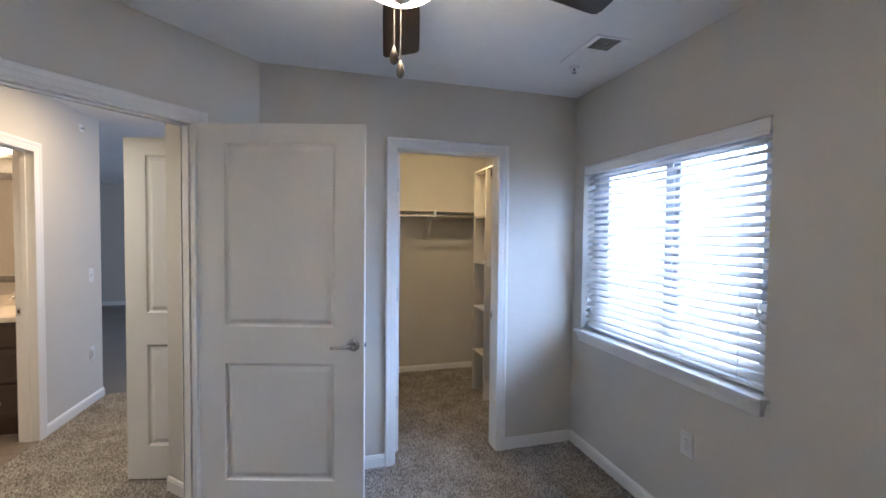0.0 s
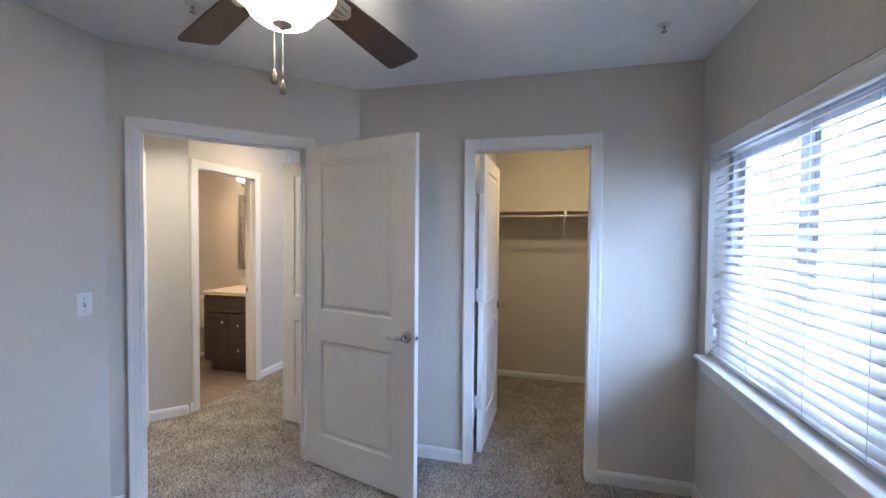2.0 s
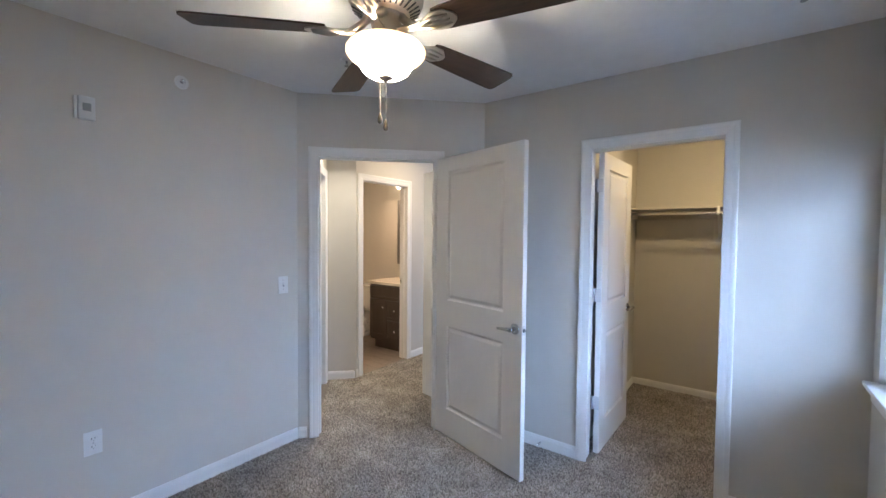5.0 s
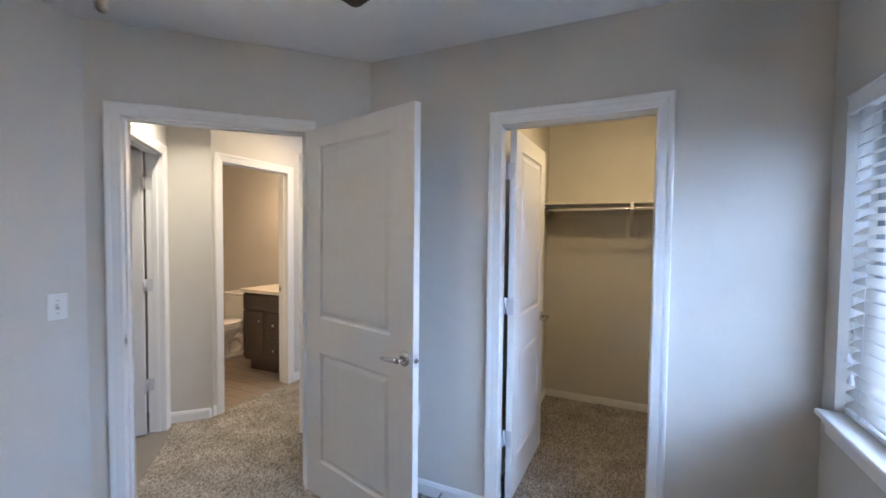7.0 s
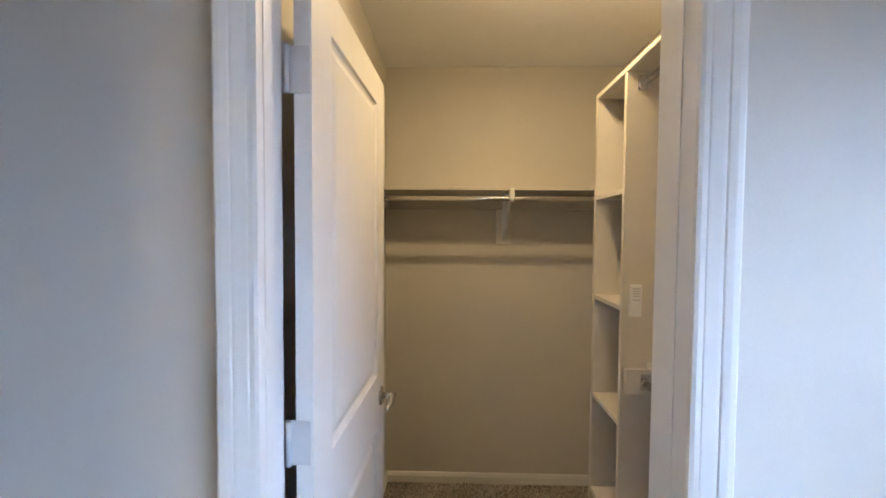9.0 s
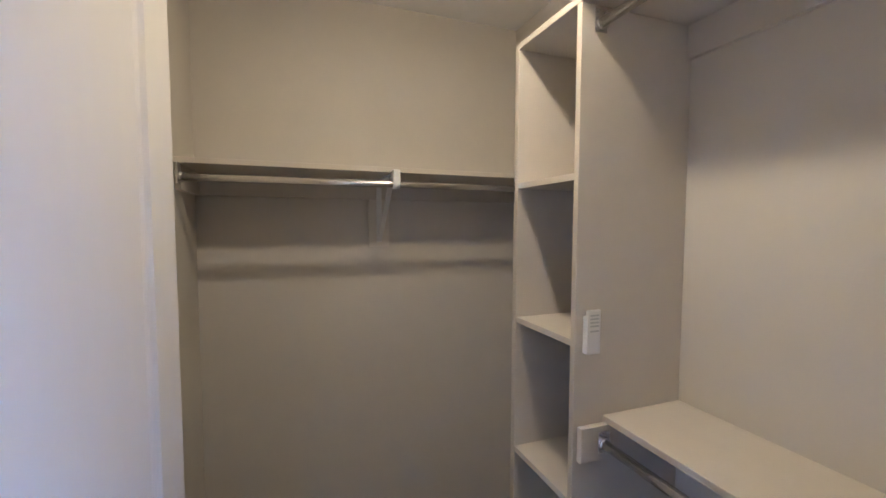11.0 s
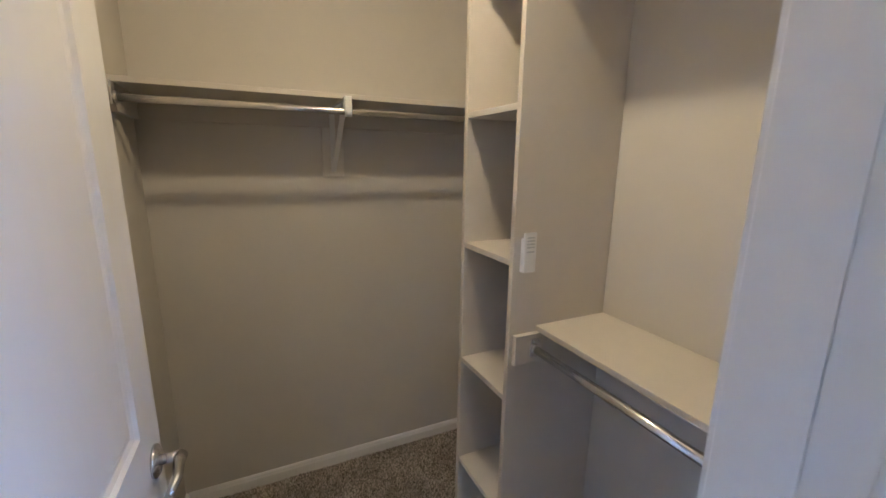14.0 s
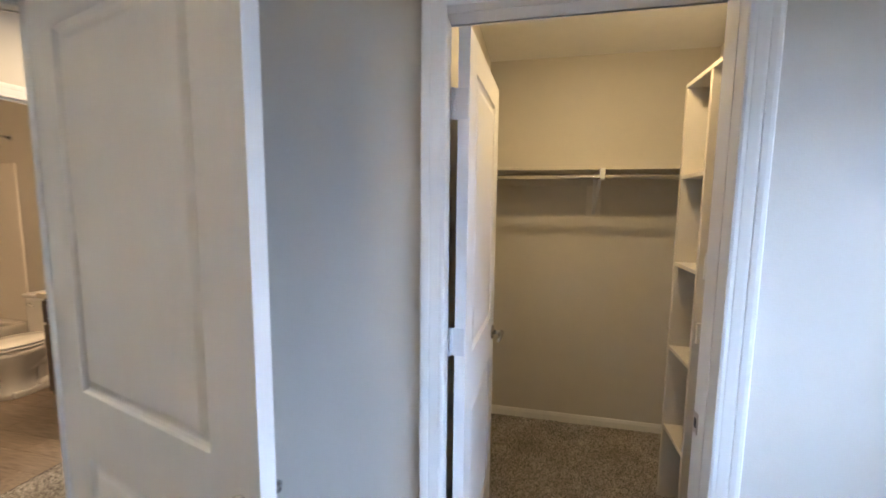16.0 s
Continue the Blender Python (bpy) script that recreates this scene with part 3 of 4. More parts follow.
def sprinkler(m):
    ob = thing("sprinkler_head", "white recessed fire sprinkler with metal deflector", "sprinkler", m)
    bm = B()
    lathe(bm, [(0.024, 0.001), (0.036, 0.0), (0.037, 0.003), (0.034, 0.007), (0.027, 0.008), (0.024, 0.005)], seg=32)
    bmesh.ops.transform(bm, matrix=pose(0, 0, 0, 90), verts=bm.verts[:])
    ring = part("escutcheon", bm, PLASTIC, ob)
    # flat dark disc in the ring, painted as the shade of a recess
    bm = B()
    lathe(bm, [(0.0238, 0.0015), (0.0238, 0.0025)], seg=28)
    bmesh.ops.transform(bm, matrix=pose(0, 0, 0, 90), verts=bm.verts[:])
    part("throat_shade", bm, DARK, ring, "dark disc in place of the shaded recess")
    bm = B()
    tube(bm, [(0, -0.002, 0), (0, -0.012, 0)], [0.009, 0.006], 12)
    for x in (-0.014, 0.014):
        tube(bm, [(x * 0.6, -0.004, 0), (x, -0.014, 0), (x * 0.3, -0.026, 0)], 0.0026, 8)
    part("sprinkler_body", bm, CHROME, ob)
    bm = B()
    lathe(bm, [(0.009, 0), (0.009, 0.0015)], seg=14)
    bmesh.ops.transform(bm, matrix=pose(0, -0.026, 0, 90), verts=bm.verts[:])
    box(bm, -0.013, 0.013, -0.030, -0.022, 0.008, 0.0098, 0.0004)
    part("deflector", bm, CHROME, ob)


sprinkler(on(*WEST, 1.371 - SY, 2.32))
sprinkler(on(*BATHW, 4.54 - 3.17, 2.335))

alarm = thing("fire_alarm", "white square fire alarm strobe on the wall", "alarm", on(*WEST, 0.953 - SY, 2.07))
bm = B()
box(bm, -0.031, 0.033, -0.028, 0.0, -0.055, 0.055, 0.005)
part("body", bm, PLASTIC, alarm)
bm = B()
box(bm, -0.016, 0.016, -0.034, -0.027, -0.015, 0.022, 0.003)
part("strobe_lens", bm, GREYP, alarm, "grey strobe lens")
bm = B()
box(bm, -0.045, -0.034, -0.020, 0.0, -0.052, 0.052, 0.003)
part("side_cover", bm, PLASTIC, alarm)

stop = thing("door_stop", "white spring door stop on the baseboard", "door stop", on(*NORTH, 0.66 - DB[0], 0.042))
bm = B()
coil = [(0.0045 * math.cos(a), -0.014 - 0.055 * a / (2 * math.pi * 14), 0.0045 * math.sin(a)) for a in (2 * math.pi * 14 * k / 168 for k in range(169))]
tube(bm, coil, 0.0012, 5)
part("spring", bm, CHROME, stop)
bm = B()
lathe(bm, [(0.006, 0), (0.007, 0.006), (0.005, 0.010)], seg=12)
bmesh.ops.transform(bm, matrix=pose(0, -0.068, 0, 90), verts=bm.verts[:])
part("rubber_tip", bm, PLASTIC, stop)

# ---- ceiling register ----
vent = thing("ceiling_vent", "white ceiling panel with a louvred return grille", "vent", pose(1.91, 2.305, CEIL))
bm = B()
for x0, x1, y0, y1 in ((-0.095, -0.0625, -0.075, 0.26), (0.0625, 0.10, -0.075, 0.26), (-0.0625, 0.0625, -0.075, -0.06), (-0.0625, 0.0625, 0.06, 0.26)):
    box(bm, x0, x1, y0, y1, -0.006, -0.0005, 0.0012)
part("panel", bm, WHITE, vent)
# dark sheet behind the louvres: duct shade as colour, the ceiling is unbroken
bm = B()
box(bm, -0.0625, 0.0625, -0.06, 0.06, -0.0012, -0.0004)
part("backing", bm, DARK, vent, "dark sheet in place of the shaded duct")
for k in range(10):
    bm = B()
    box(bm, -0.0615, 0.0615, -0.0056, 0.0056, -0.0006, 0.0006, 0.0, pose(0, -0.053 + 0.0118 * k, -0.0048, 38))
    part("louvre", bm, LOUVRE, vent)


def pendent(x, y):
    ob = thing("sprinkler_head", "small pendent fire sprinkler on the ceiling", "sprinkler", pose(x, y, CEIL))
    bm = B()
    lathe(bm, [(0.030, 0.0), (0.030, -0.003), (0.014, -0.008)], seg=20)
    part("escutcheon", bm, PLASTIC, ob)
    bm = B()
    tube(bm, [(0, 0, -0.004), (0, 0, -0.022)], 0.006, 10)
    lathe(bm, [(0.013, -0.036), (0.013, -0.0345)], seg=14)
    for s in (-1, 1):
        tube(bm, [(s * 0.007, 0, -0.02), (s * 0.009, 0, -0.028), (s * 0.002, 0, -0.035)], 0.0018, 6)
    part("sprinkler_body", bm, GREYP, ob)


pendent(1.93, 2.60)
pendent(-0.08, 1.95)

# ---- ceiling fan ----
fan = thing("ceiling_fan", "brushed nickel ceiling fan, five dark walnut blades, lit alabaster bowl", "ceiling fan", pose(0.725, 1.452, 0))
bm = B()
lathe(bm, [(0.02, CEIL), (0.085, CEIL), (0.085, CEIL - 0.012), (0.074, CEIL - 0.045), (0.05, CEIL - 0.06), (0.03, CEIL - 0.062)], seg=40)
part("canopy", bm, NICKEL, fan)
bm = B()
lathe(bm, [(0.03, 2.42), (0.095, 2.40), (0.128, 2.365), (0.135, 2.33), (0.132, 2.30), (0.118, 2.275), (0.085, 2.258), (0.06, 2.25)], seg=48)
part("motor_housing", bm, NICKEL, fan)
# dark strips on the closed housing, coloured as the shade in its vents
for k in range(30):
    a = 2 * math.pi * k / 30
    bm = B()
    box(bm, -0.0035, 0.0035, -0.0008, 0.0008, -0.02, 0.02, 0.0, Matrix.Rotation(a, 4, "Z") @ Matrix.Translation((0.1025, 0, 2.2655)) @ Matrix.Rotation(radians(62), 4, "Y") @ Matrix.Rotation(radians(90), 4, "Z"))
    part("vent_slot_shade", bm, DARK, fan)
bm = B()
lathe(bm, [(0.055, 2.258), (0.062, 2.25), (0.062, 2.236), (0.054, 2.230), (0.054, 2.222), (0.050, 2.205), (0.050, 2.182), (0.066, 2.174), (0.086, 2.164), (0.089, 2.157), (0.089, 2.150), (0.08, 2.148)], seg=40)
part("light_kit", bm, NICKEL, fan)
bm = B()
outer = [(0.112, 2.149), (0.130, 2.145), (0.139, 2.133), (0.140, 2.122), (0.131, 2.108), (0.113, 2.097), (0.098, 2.085), (0.089, 2.071), (0.079, 2.057), (0.062, 2.046), (0.040, 2.040), (0.016, 2.037)]
rings = [[bm.verts.new((q * math.cos(2 * math.pi * k / 48), q * math.sin(2 * math.pi * k / 48), z)) for k in range(48)] for q, z in outer]
for a, b in zip(rings, rings[1:]):
    for k in range(48):
        bm.faces.new((a[k], a[(k + 1) % 48], b[(k + 1) % 48], b[k])).smooth = True
bmesh.ops.solidify(bm, geom=bm.faces[:], thickness=0.004)
part("bowl", bm, ALABASTER, fan, "glowing alabaster glass bowl")
bm = B()
lathe(bm, [(0.004, 2.046), (0.027, 2.040), (0.026, 2.035), (0.013, 2.029), (0.006, 2.022), (0.002, 2.020)], seg=20)
part("finial", bm, NICKEL, fan)
blade_bm = B()
outline = []
L0, L1 = 0.205, 0.665
for x, hw in ((L0, 0.046), (L0 + 0.03, 0.052), (0.40, 0.062), (0.60, 0.070), (L1 - 0.02, 0.071), (L1 - 0.006, 0.064), (L1, 0.050)):
    outline.append((x, hw))
poly = [(x, h) for x, h in outline] + [(x, -h) for x, h in outline[::-1]]
prism(blade_bm, poly, -0.003, 0.003)
blade_me = mesh_of("blade", blade_bm, WALNUT)
iron_bm = B()
prism(iron_bm, [(0.055, 0.016), (0.12, 0.012), (0.165, 0.020), (0.20, 0.042), (0.245, 0.040), (0.275, 0.016), (0.28, 0.0), (0.275, -0.016), (0.245, -0.040), (0.20, -0.042), (0.165, -0.020), (0.12, -0.012), (0.055, -0.016)], -0.009, -0.004)
for y in (-0.024, 0.0, 0.024):
    tube(iron_bm, [(0.14, y * 0.3, -0.012), (0.20, y, -0.013), (0.255, y * 0.8, -0.010)], [0.004, 0.006, 0.003], 8)
tube(iron_bm, [(0.06, 0, 0.045), (0.085, 0, 0.02), (0.13, 0, -0.007), (0.19, 0, -0.008)], [0.016, 0.014, 0.012, 0.010], 10)
iron_me = mesh_of("blade_iron", iron_bm, NICKEL)
for k in range(5):
    a = 80.5 + 72 * k
    ob = new("blade", blade_me)
    ob.parent = fan
    ob.matrix_local = pose(0, 0, 2.195, 0, 0, a) @ pose(0, 0, 0, -12)
    ir = new("blade_iron", iron_me)
    ir.parent = ob
for dx, dy, z0, z1 in ((0.0, 0.001, 2.025, 1.888), (-0.017, -0.011, 2.035, 1.913)):
    bm = B()
    n = int((z0 - z1) / 0.0052)
    for k in range(n):
        z = z0 - 0.0052 * k
        lathe(bm, [(0.0006, 0.0024), (0.0019, 0.001), (0.0019, -0.001), (0.0006, -0.0024)], (dx, dy, z), 6)
    chain = part("pull_chain", bm, CHAIN, fan, "beaded metal pull chain")
    bm = B()
    lathe(bm, [(0.002, 0.004), (0.004, 0.0), (0.0085, -0.014), (0.0105, -0.024), (0.0085, -0.033), (0.003, -0.037)], (dx, dy, z1), 14)
    part("fob", bm, FOB, chain, "amber teardrop fob")

# ---- closet fittings ----
shelf = thing("closet_shelf", "painted closet shelf on cleats along the back wall", "shelf", pose(0, 0, 0))
bm = B()
box(bm, 0.886, EX - 0.001, 4.500, 4.809, 1.727, 1.745, 0.002)
part("board", bm, SHELF, shelf)
bm = B()
box(bm, 0.886, EX - 0.001, 4.791, 4.809, 1.645, 1.727, 0.0015)
part("cleat", bm, SHELF, shelf)
bm = B()
box(bm, 0.886, 0.904, 4.52, 4.79, 1.645, 1.727, 0.0015)
part("cleat", bm, SHELF, shelf)

rod = thing("closet_rod", "round metal hanging rod under the shelf", "closet rod")
bm = B()
tube(bm, [(0.900, 4.480, 1.682), (EX - 0.03, 4.480, 1.682)], 0.0125, 16)
part("bar", bm, BRASS, rod)
for x in (0.907, EX - 0.01):
    bm = B()
    box(bm, x - 0.004, x + 0.002, 4.462, 4.498, 1.660, 1.726, 0.001)
    tube(bm, [(x, 4.480, 1.682), (x + (0.012 if x < 1.5 else -0.012), 4.480, 1.682)], [0.018, 0.017], 16)
    part("socket", bm, CHROME, rod)

brk = thing("shelf_bracket", "white metal shelf and rod bracket on a wood backing", "bracket", pose(1.58, 0, 0))
bm = B()
box(bm, -0.045, 0.045, 4.792, 4.8095, 1.441, 1.645, 0.002)
part("backing_board", bm, BOARD, brk)
bm = B()
box(bm, -0.011, 0.011, 4.786, 4.7918, 1.462, 1.722, 0.001)
part("wall_strap", bm, PLASTIC, brk)
bm = B()
box(bm, -0.009, 0.009, 4.51, 4.79, 1.7195, 1.7265, 0.001)
part("shelf_strap", bm, PLASTIC, brk)
bm = B()
d = Vector((0, 4.535 - 4.792, 1.715 - 1.468))
mm = Matrix.Translation((0, (4.535 + 4.792) / 2, (1.715 + 1.468) / 2)) @ Matrix.Rotation(math.atan2(d.z, -d.y), 4, "X").inverted()
box(bm, -0.010, 0.010, -d.length / 2, d.length / 2, -0.005, 0.004, 0.001, mm)
part("brace", bm, PLASTIC, brk)
bm = B()
box(bm, -0.013, 0.013, 4.462, 4.4985, 1.684, 1.734, 0.003)
tube(bm, [(-0.012, 4.480, 1.682), (0.012, 4.480, 1.682)], [0.0175, 0.0175], 16)
part("rod_hook", bm, PLASTIC, brk)
bm = B()
lathe(bm, [(0.0045, 0), (0.0035, 0.002)], seg=10)
bmesh.ops.transform(bm, matrix=pose(0, 4.786, 1.475, 90), verts=bm.verts[:])
part("screw", bm, GREYP, brk)

TX0, TX1 = 1.890, EX - 0.001
tower = thing("shelf_tower", "painted closet shelf tower with open cubbies", "shelf tower")
for y0, y1 in ((3.868, 3.886), (4.158, 4.176)):
    bm = B()
    box(bm, TX0, TX1, y0, y1, 0.0, 2.074, 0.0018)
    part("side_panel", bm, SHELF, tower)
for z in (0.405, 0.822, 1.246, 1.668):
    bm = B()
    box(bm, TX0 + 0.002, TX1, 3.8865, 4.1575, z - 0.018, z, 0.0015)
    part("shelf", bm, SHELF, tower)
top = thing("top_shelf", "long painted top shelf over the closet tower", "shelf")
bm = B()
box(bm, TX0, TX1, 3.18, 4.176, 2.075, 2.094, 0.002)
part("board", bm, SHELF, top)
bm = B()
box(bm, TX1 - 0.018, TX1, 3.18, 3.867, 1.985, 2.074, 0.0015)
part("cleat", bm, SHELF, top)
low = thing("lower_shelf", "painted lower closet shelf beside the tower", "shelf")
bm = B()
box(bm, 1.983, TX1, 3.18, 3.867, 1.024, 1.042, 0.0025)
part("board", bm, SHELF, low)
bm = B()
box(bm, TX1 - 0.018, TX1, 3.18, 3.867, 0.935, 1.0235, 0.0015)
part("cleat", bm, SHELF, low)
bm = B()
box(bm, 1.902, 2.24, 3.850, 3.867, 0.932, 1.0235, 0.002)
part("rod_block", bm, SHELF, low, "painted wood rod block")


def side_rod(x, z, y1):
    ob = thing("closet_rod", "round metal hanging rod beside the shelf tower", "closet rod")
    bm = B()
    tube(bm, [(x, 3.195, z), (x, y1 - 0.004, z)], 0.0125, 16)
    part("bar", bm, BRASS, ob)
    for y, s in ((3.179, 1), (y1, -1)):
        bm = B()
        box(bm, x - 0.018, x + 0.018, min(y, y + s * 0.003), max(y, y + s * 0.003), z - 0.022, z + 0.034, 0.001)
        tube(bm, [(x, y, z), (x, y + s * 0.012, z)], [0.018, 0.017], 16)
        sock = part("socket", bm, CHROME, ob)
        for dx in (-0.010, 0.010):
            bm = B()
            lathe(bm, [(0.0035, 0), (0.0025, 0.0015)], seg=8)
            bmesh.ops.transform(bm, matrix=pose(x + dx, y + s * 0.003, z + 0.026, 90 if s < 0 else -90), verts=bm.verts[:])
            part("screw", bm, GREYP, sock)


side_rod(1.972, 0.975, 3.849)
side_rod(1.945, 2.030, 3.867)

remote = thing("remote_holder", "white fan remote control in a wall cradle", "remote control", pose(1.932, 3.868, 1.270))
bm = B()
box(bm, -0.0195, 0.0195, -0.012, 0.0, -0.057, 0.040, 0.003)
part("cradle", bm, PLASTIC, remote)
bm = B()
box(bm, -0.0215, 0.0215, -0.021, -0.0125, -0.057, 0.057, 0.004)
body = part("body", bm, PLASTIC, remote)
for z in (0.043, 0.034, 0.025, 0.016, 0.003):
    bm = B()
    box(bm, -0.013, 0.013, -0.0222, -0.0212, z - 0.0022, z + 0.0022, 0.0004)
    part("button", bm, BUTTON, body, "grey button")

# ---- bathroom ----
van = thing("bathroom_vanity", "espresso stained vanity cabinet with one door and drawers", "cabinet")
VX0, VX1, VY0, VY1 = -2.135, -1.545, 4.075, 4.638
bm = B()
box(bm, VX0, VX1, VY0, VY1, 0.125, 0.838, 0.002)
box(bm, VX0 + 0.02, VX1, VY0 + 0.065, VY1, 0.004, 0.125)
part("body", bm, ESPRESSO, van)


def front(name, x0, x1, z0, z1, knob):
    bm = B()
    box(bm, x0, x1, VY0 - 0.020, VY0, z0, z1, 0.003)
    bw = 0.045 if z1 - z0 > 0.3 else 0.03
    for a, b, c, d in ((x0, x0 + bw, z0, z1), (x1 - bw, x1, z0, z1), (x0 + bw, x1 - bw, z0, z0 + bw), (x0 + bw, x1 - bw, z1 - bw, z1)):
        box(bm, a, b, VY0 - 0.026, VY0 - 0.0195, c, d, 0.002)
    p = part(name, bm, ESPRESSO, van)
    if knob:
        bm = B()
        lathe(bm, [(0.006, 0), (0.006, 0.012), (0.015, 0.018), (0.015, 0.024), (0.008, 0.028)], seg=18)
        bmesh.ops.transform(bm, matrix=pose(knob[0], VY0 - 0.024, knob[1], 90), verts=bm.verts[:])
        part("knob", bm, CHROME, p, "chrome knob")


front("false_front", VX0 + 0.012, VX1 - 0.012, 0.665, 0.822, None)
front("cabinet_door", VX0 + 0.012, -1.832, 0.165, 0.650, (-1.872, 0.556))
front("drawer", -1.818, VX1 - 0.012, 0.410, 0.650, (-1.676, 0.530))
front("drawer", -1.818, VX1 - 0.012, 0.165, 0.395, (-1.676, 0.270))
sink = thing("bathroom_countertop", "cream cultured marble vanity top with moulded sink", "countertop")
bm = B()
cx, cy = (VX0 + VX1) / 2, 4.33
lathe(bm, [(0.205, 0.0), (0.19, -0.008), (0.165, -0.055), (0.10, -0.085), (0.02, -0.09)], (cx, cy, 0.8755), 36, 1.0, 0.72)
part("basin", bm, MARBLE, sink)
bm = B()
ring_in = [(cx + 0.205 * math.cos(2 * math.pi * k / 40), cy + 0.205 * 0.72 * math.sin(2 * math.pi * k / 40)) for k in range(40)]
x0, x1, y0, y1 = VX0 - 0.02, VX1 - 0.001, VY0 - 0.035, VY1 + 0.0005


def edge_point(px, py):
    dx, dy = px - cx, py - cy
    k = min(((x1 - cx) / dx if dx > 1e-9 else 1e9), ((x0 - cx) / dx if dx < -1e-9 else 1e9), ((y1 - cy) / dy if dy > 1e-9 else 1e9), ((y0 - cy) / dy if dy < -1e-9 else 1e9))
    return cx + dx * k, cy + dy * k


vi = [bm.verts.new((px, py, 0.876)) for px, py in ring_in]
vo = [bm.verts.new((*edge_point(px, py), 0.876)) for px, py in ring_in]
for k in range(40):
    j = (k + 1) % 40
    bm.faces.new((vi[k], vi[j], vo[j], vo[k]))
box(bm, x0, x1, y0, y0 + 0.02, 0.840, 0.8755, 0.003)
box(bm, x0, x0 + 0.02, y0, y1, 0.840, 0.8755, 0.003)
part("deck", bm, MARBLE, sink)
bm = B()
box(bm, x0, x1, VY1 - 0.018, VY1 + 0.0005, 0.8765, 0.965, 0.003)
part("backsplash", bm, MARBLE, sink)
fau = thing("sink_faucet", "chrome single-lever sink faucet on the vanity top", "faucet", pose(cx, 4.545, 0.877))
bm = B()
lathe(bm, [(0.028, 0), (0.028, 0.006), (0.018, 0.012), (0.016, 0.06), (0.012, 0.07)], seg=20)
tube(bm, [(0, 0, 0.05), (0, -0.04, 0.085), (0, -0.09, 0.085), (0, -0.115, 0.065)], [0.013, 0.012, 0.011, 0.010], 12)
part("spout", bm, CHROME, fau)
bm = B()
tube(bm, [(0, 0, 0.068), (0, 0.006, 0.085), (0, -0.03, 0.105), (0, -0.07, 0.118)], [0.012, 0.010, 0.008, 0.006], 10)
part("lever", bm, CHROME, fau)
mir = thing("bathroom_mirror", "framed wall mirror with weathered grey wood frame", "mirror", pose(-1.87, 4.64, 1.51))
bm = B()
for a, b, c, d in ((-0.30, -0.248, -0.445, 0.445), (0.248, 0.30, -0.445, 0.445), (-0.248, 0.248, -0.445, -0.393), (-0.248, 0.248, 0.393, 0.445)):
    box(bm, a, b, -0.028, -0.001, c, d, 0.004)
part("frame", bm, WEATHERED, mir)
bm = B()
box(bm, -0.248, 0.248, -0.012, -0.004, -0.393, 0.393)
part("glass", bm, MIRROR, mir)
vl = thing("vanity_light", "brushed nickel vanity light bar with frosted glass shades", "wall lamp", pose(-1.87, 4.64, 2.12))
bm = B()
box(bm, -0.26, 0.26, -0.03, -0.001, -0.055, 0.0, 0.006)
part("bar", bm, NICKEL, vl)
for x in (-0.19, 0.0, 0.19):
    bm = B()
    lathe(bm, [(0.02, -0.02), (0.045, 0.0), (0.058, 0.04), (0.066, 0.085), (0.060, 0.085), (0.05, 0.04), (0.02, -0.01)], (x, -0.10, 0.0), 24)
    part("shade", bm, SHADE, vl, "glowing frosted glass shade")
    bm = B()
    tube(bm, [(x, -0.02, -0.03), (x, -0.08, -0.045), (x, -0.10, -0.02)], 0.009, 8)
    part("arm", bm, NICKEL, vl)

toi = thing("toilet", "white porcelain toilet with closed lid", "toilet", pose(-2.70, 4.635, 0.004))
bm = B()
box(bm, -0.225, 0.225, -0.205, -0.015, 0.365, 0.705, 0.02)
tank = part("tank", bm, PORCELAIN, toi)
bm = B()
box(bm, -0.235, 0.235, -0.215, -0.005, 0.706, 0.738, 0.010)
part("tank_lid", bm, PORCELAIN, tank)
bm = B()
tube(bm, [(-0.16, -0.205, 0.655), (-0.16, -0.222, 0.655), (-0.12, -0.226, 0.650), (-0.085, -0.226, 0.645)], [0.010, 0.009, 0.006, 0.005], 10)
part("flush_lever", bm, CHROME, tank, "chrome flush lever")
bm = B()
lathe(bm, [(0.105, 0.0), (0.108, 0.045), (0.085, 0.09), (0.084, 0.15), (0.105, 0.21), (0.150, 0.29), (0.178, 0.345), (0.180, 0.370), (0.172, 0.382), (0.13, 0.383)], (0, -0.42, 0), 36, 1.0, 1.32)
box(bm, -0.085, 0.085, -0.33, -0.06, 0.05, 0.365, 0.03)
box(bm, -0.112, 0.112, -0.52, -0.06, 0.0, 0.055, 0.018)
part("bowl", bm, PORCELAIN, toi)
for sx in (-0.072, 0.072):
    bm = B()
    tube(bm, [(sx, -0.40, 0.20), (sx, -0.33, 0.245), (sx, -0.25, 0.235), (sx, -0.205, 0.17), (sx, -0.22, 0.10), (sx, -0.28, 0.062), (sx, -0.35, 0.05)], [0.03, 0.042, 0.048, 0.048, 0.046, 0.04, 0.03], 14)
    part("trapway", bm, PORCELAIN, toi)
bm = B()
lathe(bm, [(0.15, 0.3885), (0.182, 0.389), (0.185, 0.400), (0.178, 0.406), (0.10, 0.406)], (0, -0.425, 0), 40, 1.0, 1.30)
part("seat", bm, PORCELAIN, toi)
bm = B()
lathe(bm, [(0.15, 0.4135), (0.181, 0.414), (0.185, 0.425), (0.173, 0.432), (0.05, 0.437)], (0, -0.425, 0), 40, 1.0, 1.31)
part("lid", bm, PORCELAIN, toi)
for sx in (-0.075, 0.075):
    bm = B()
    box(bm, sx - 0.02, sx + 0.02, -0.215, -0.175, 0.382, 0.428, 0.006)
    part("seat_hinge", bm, PORCELAIN, toi)

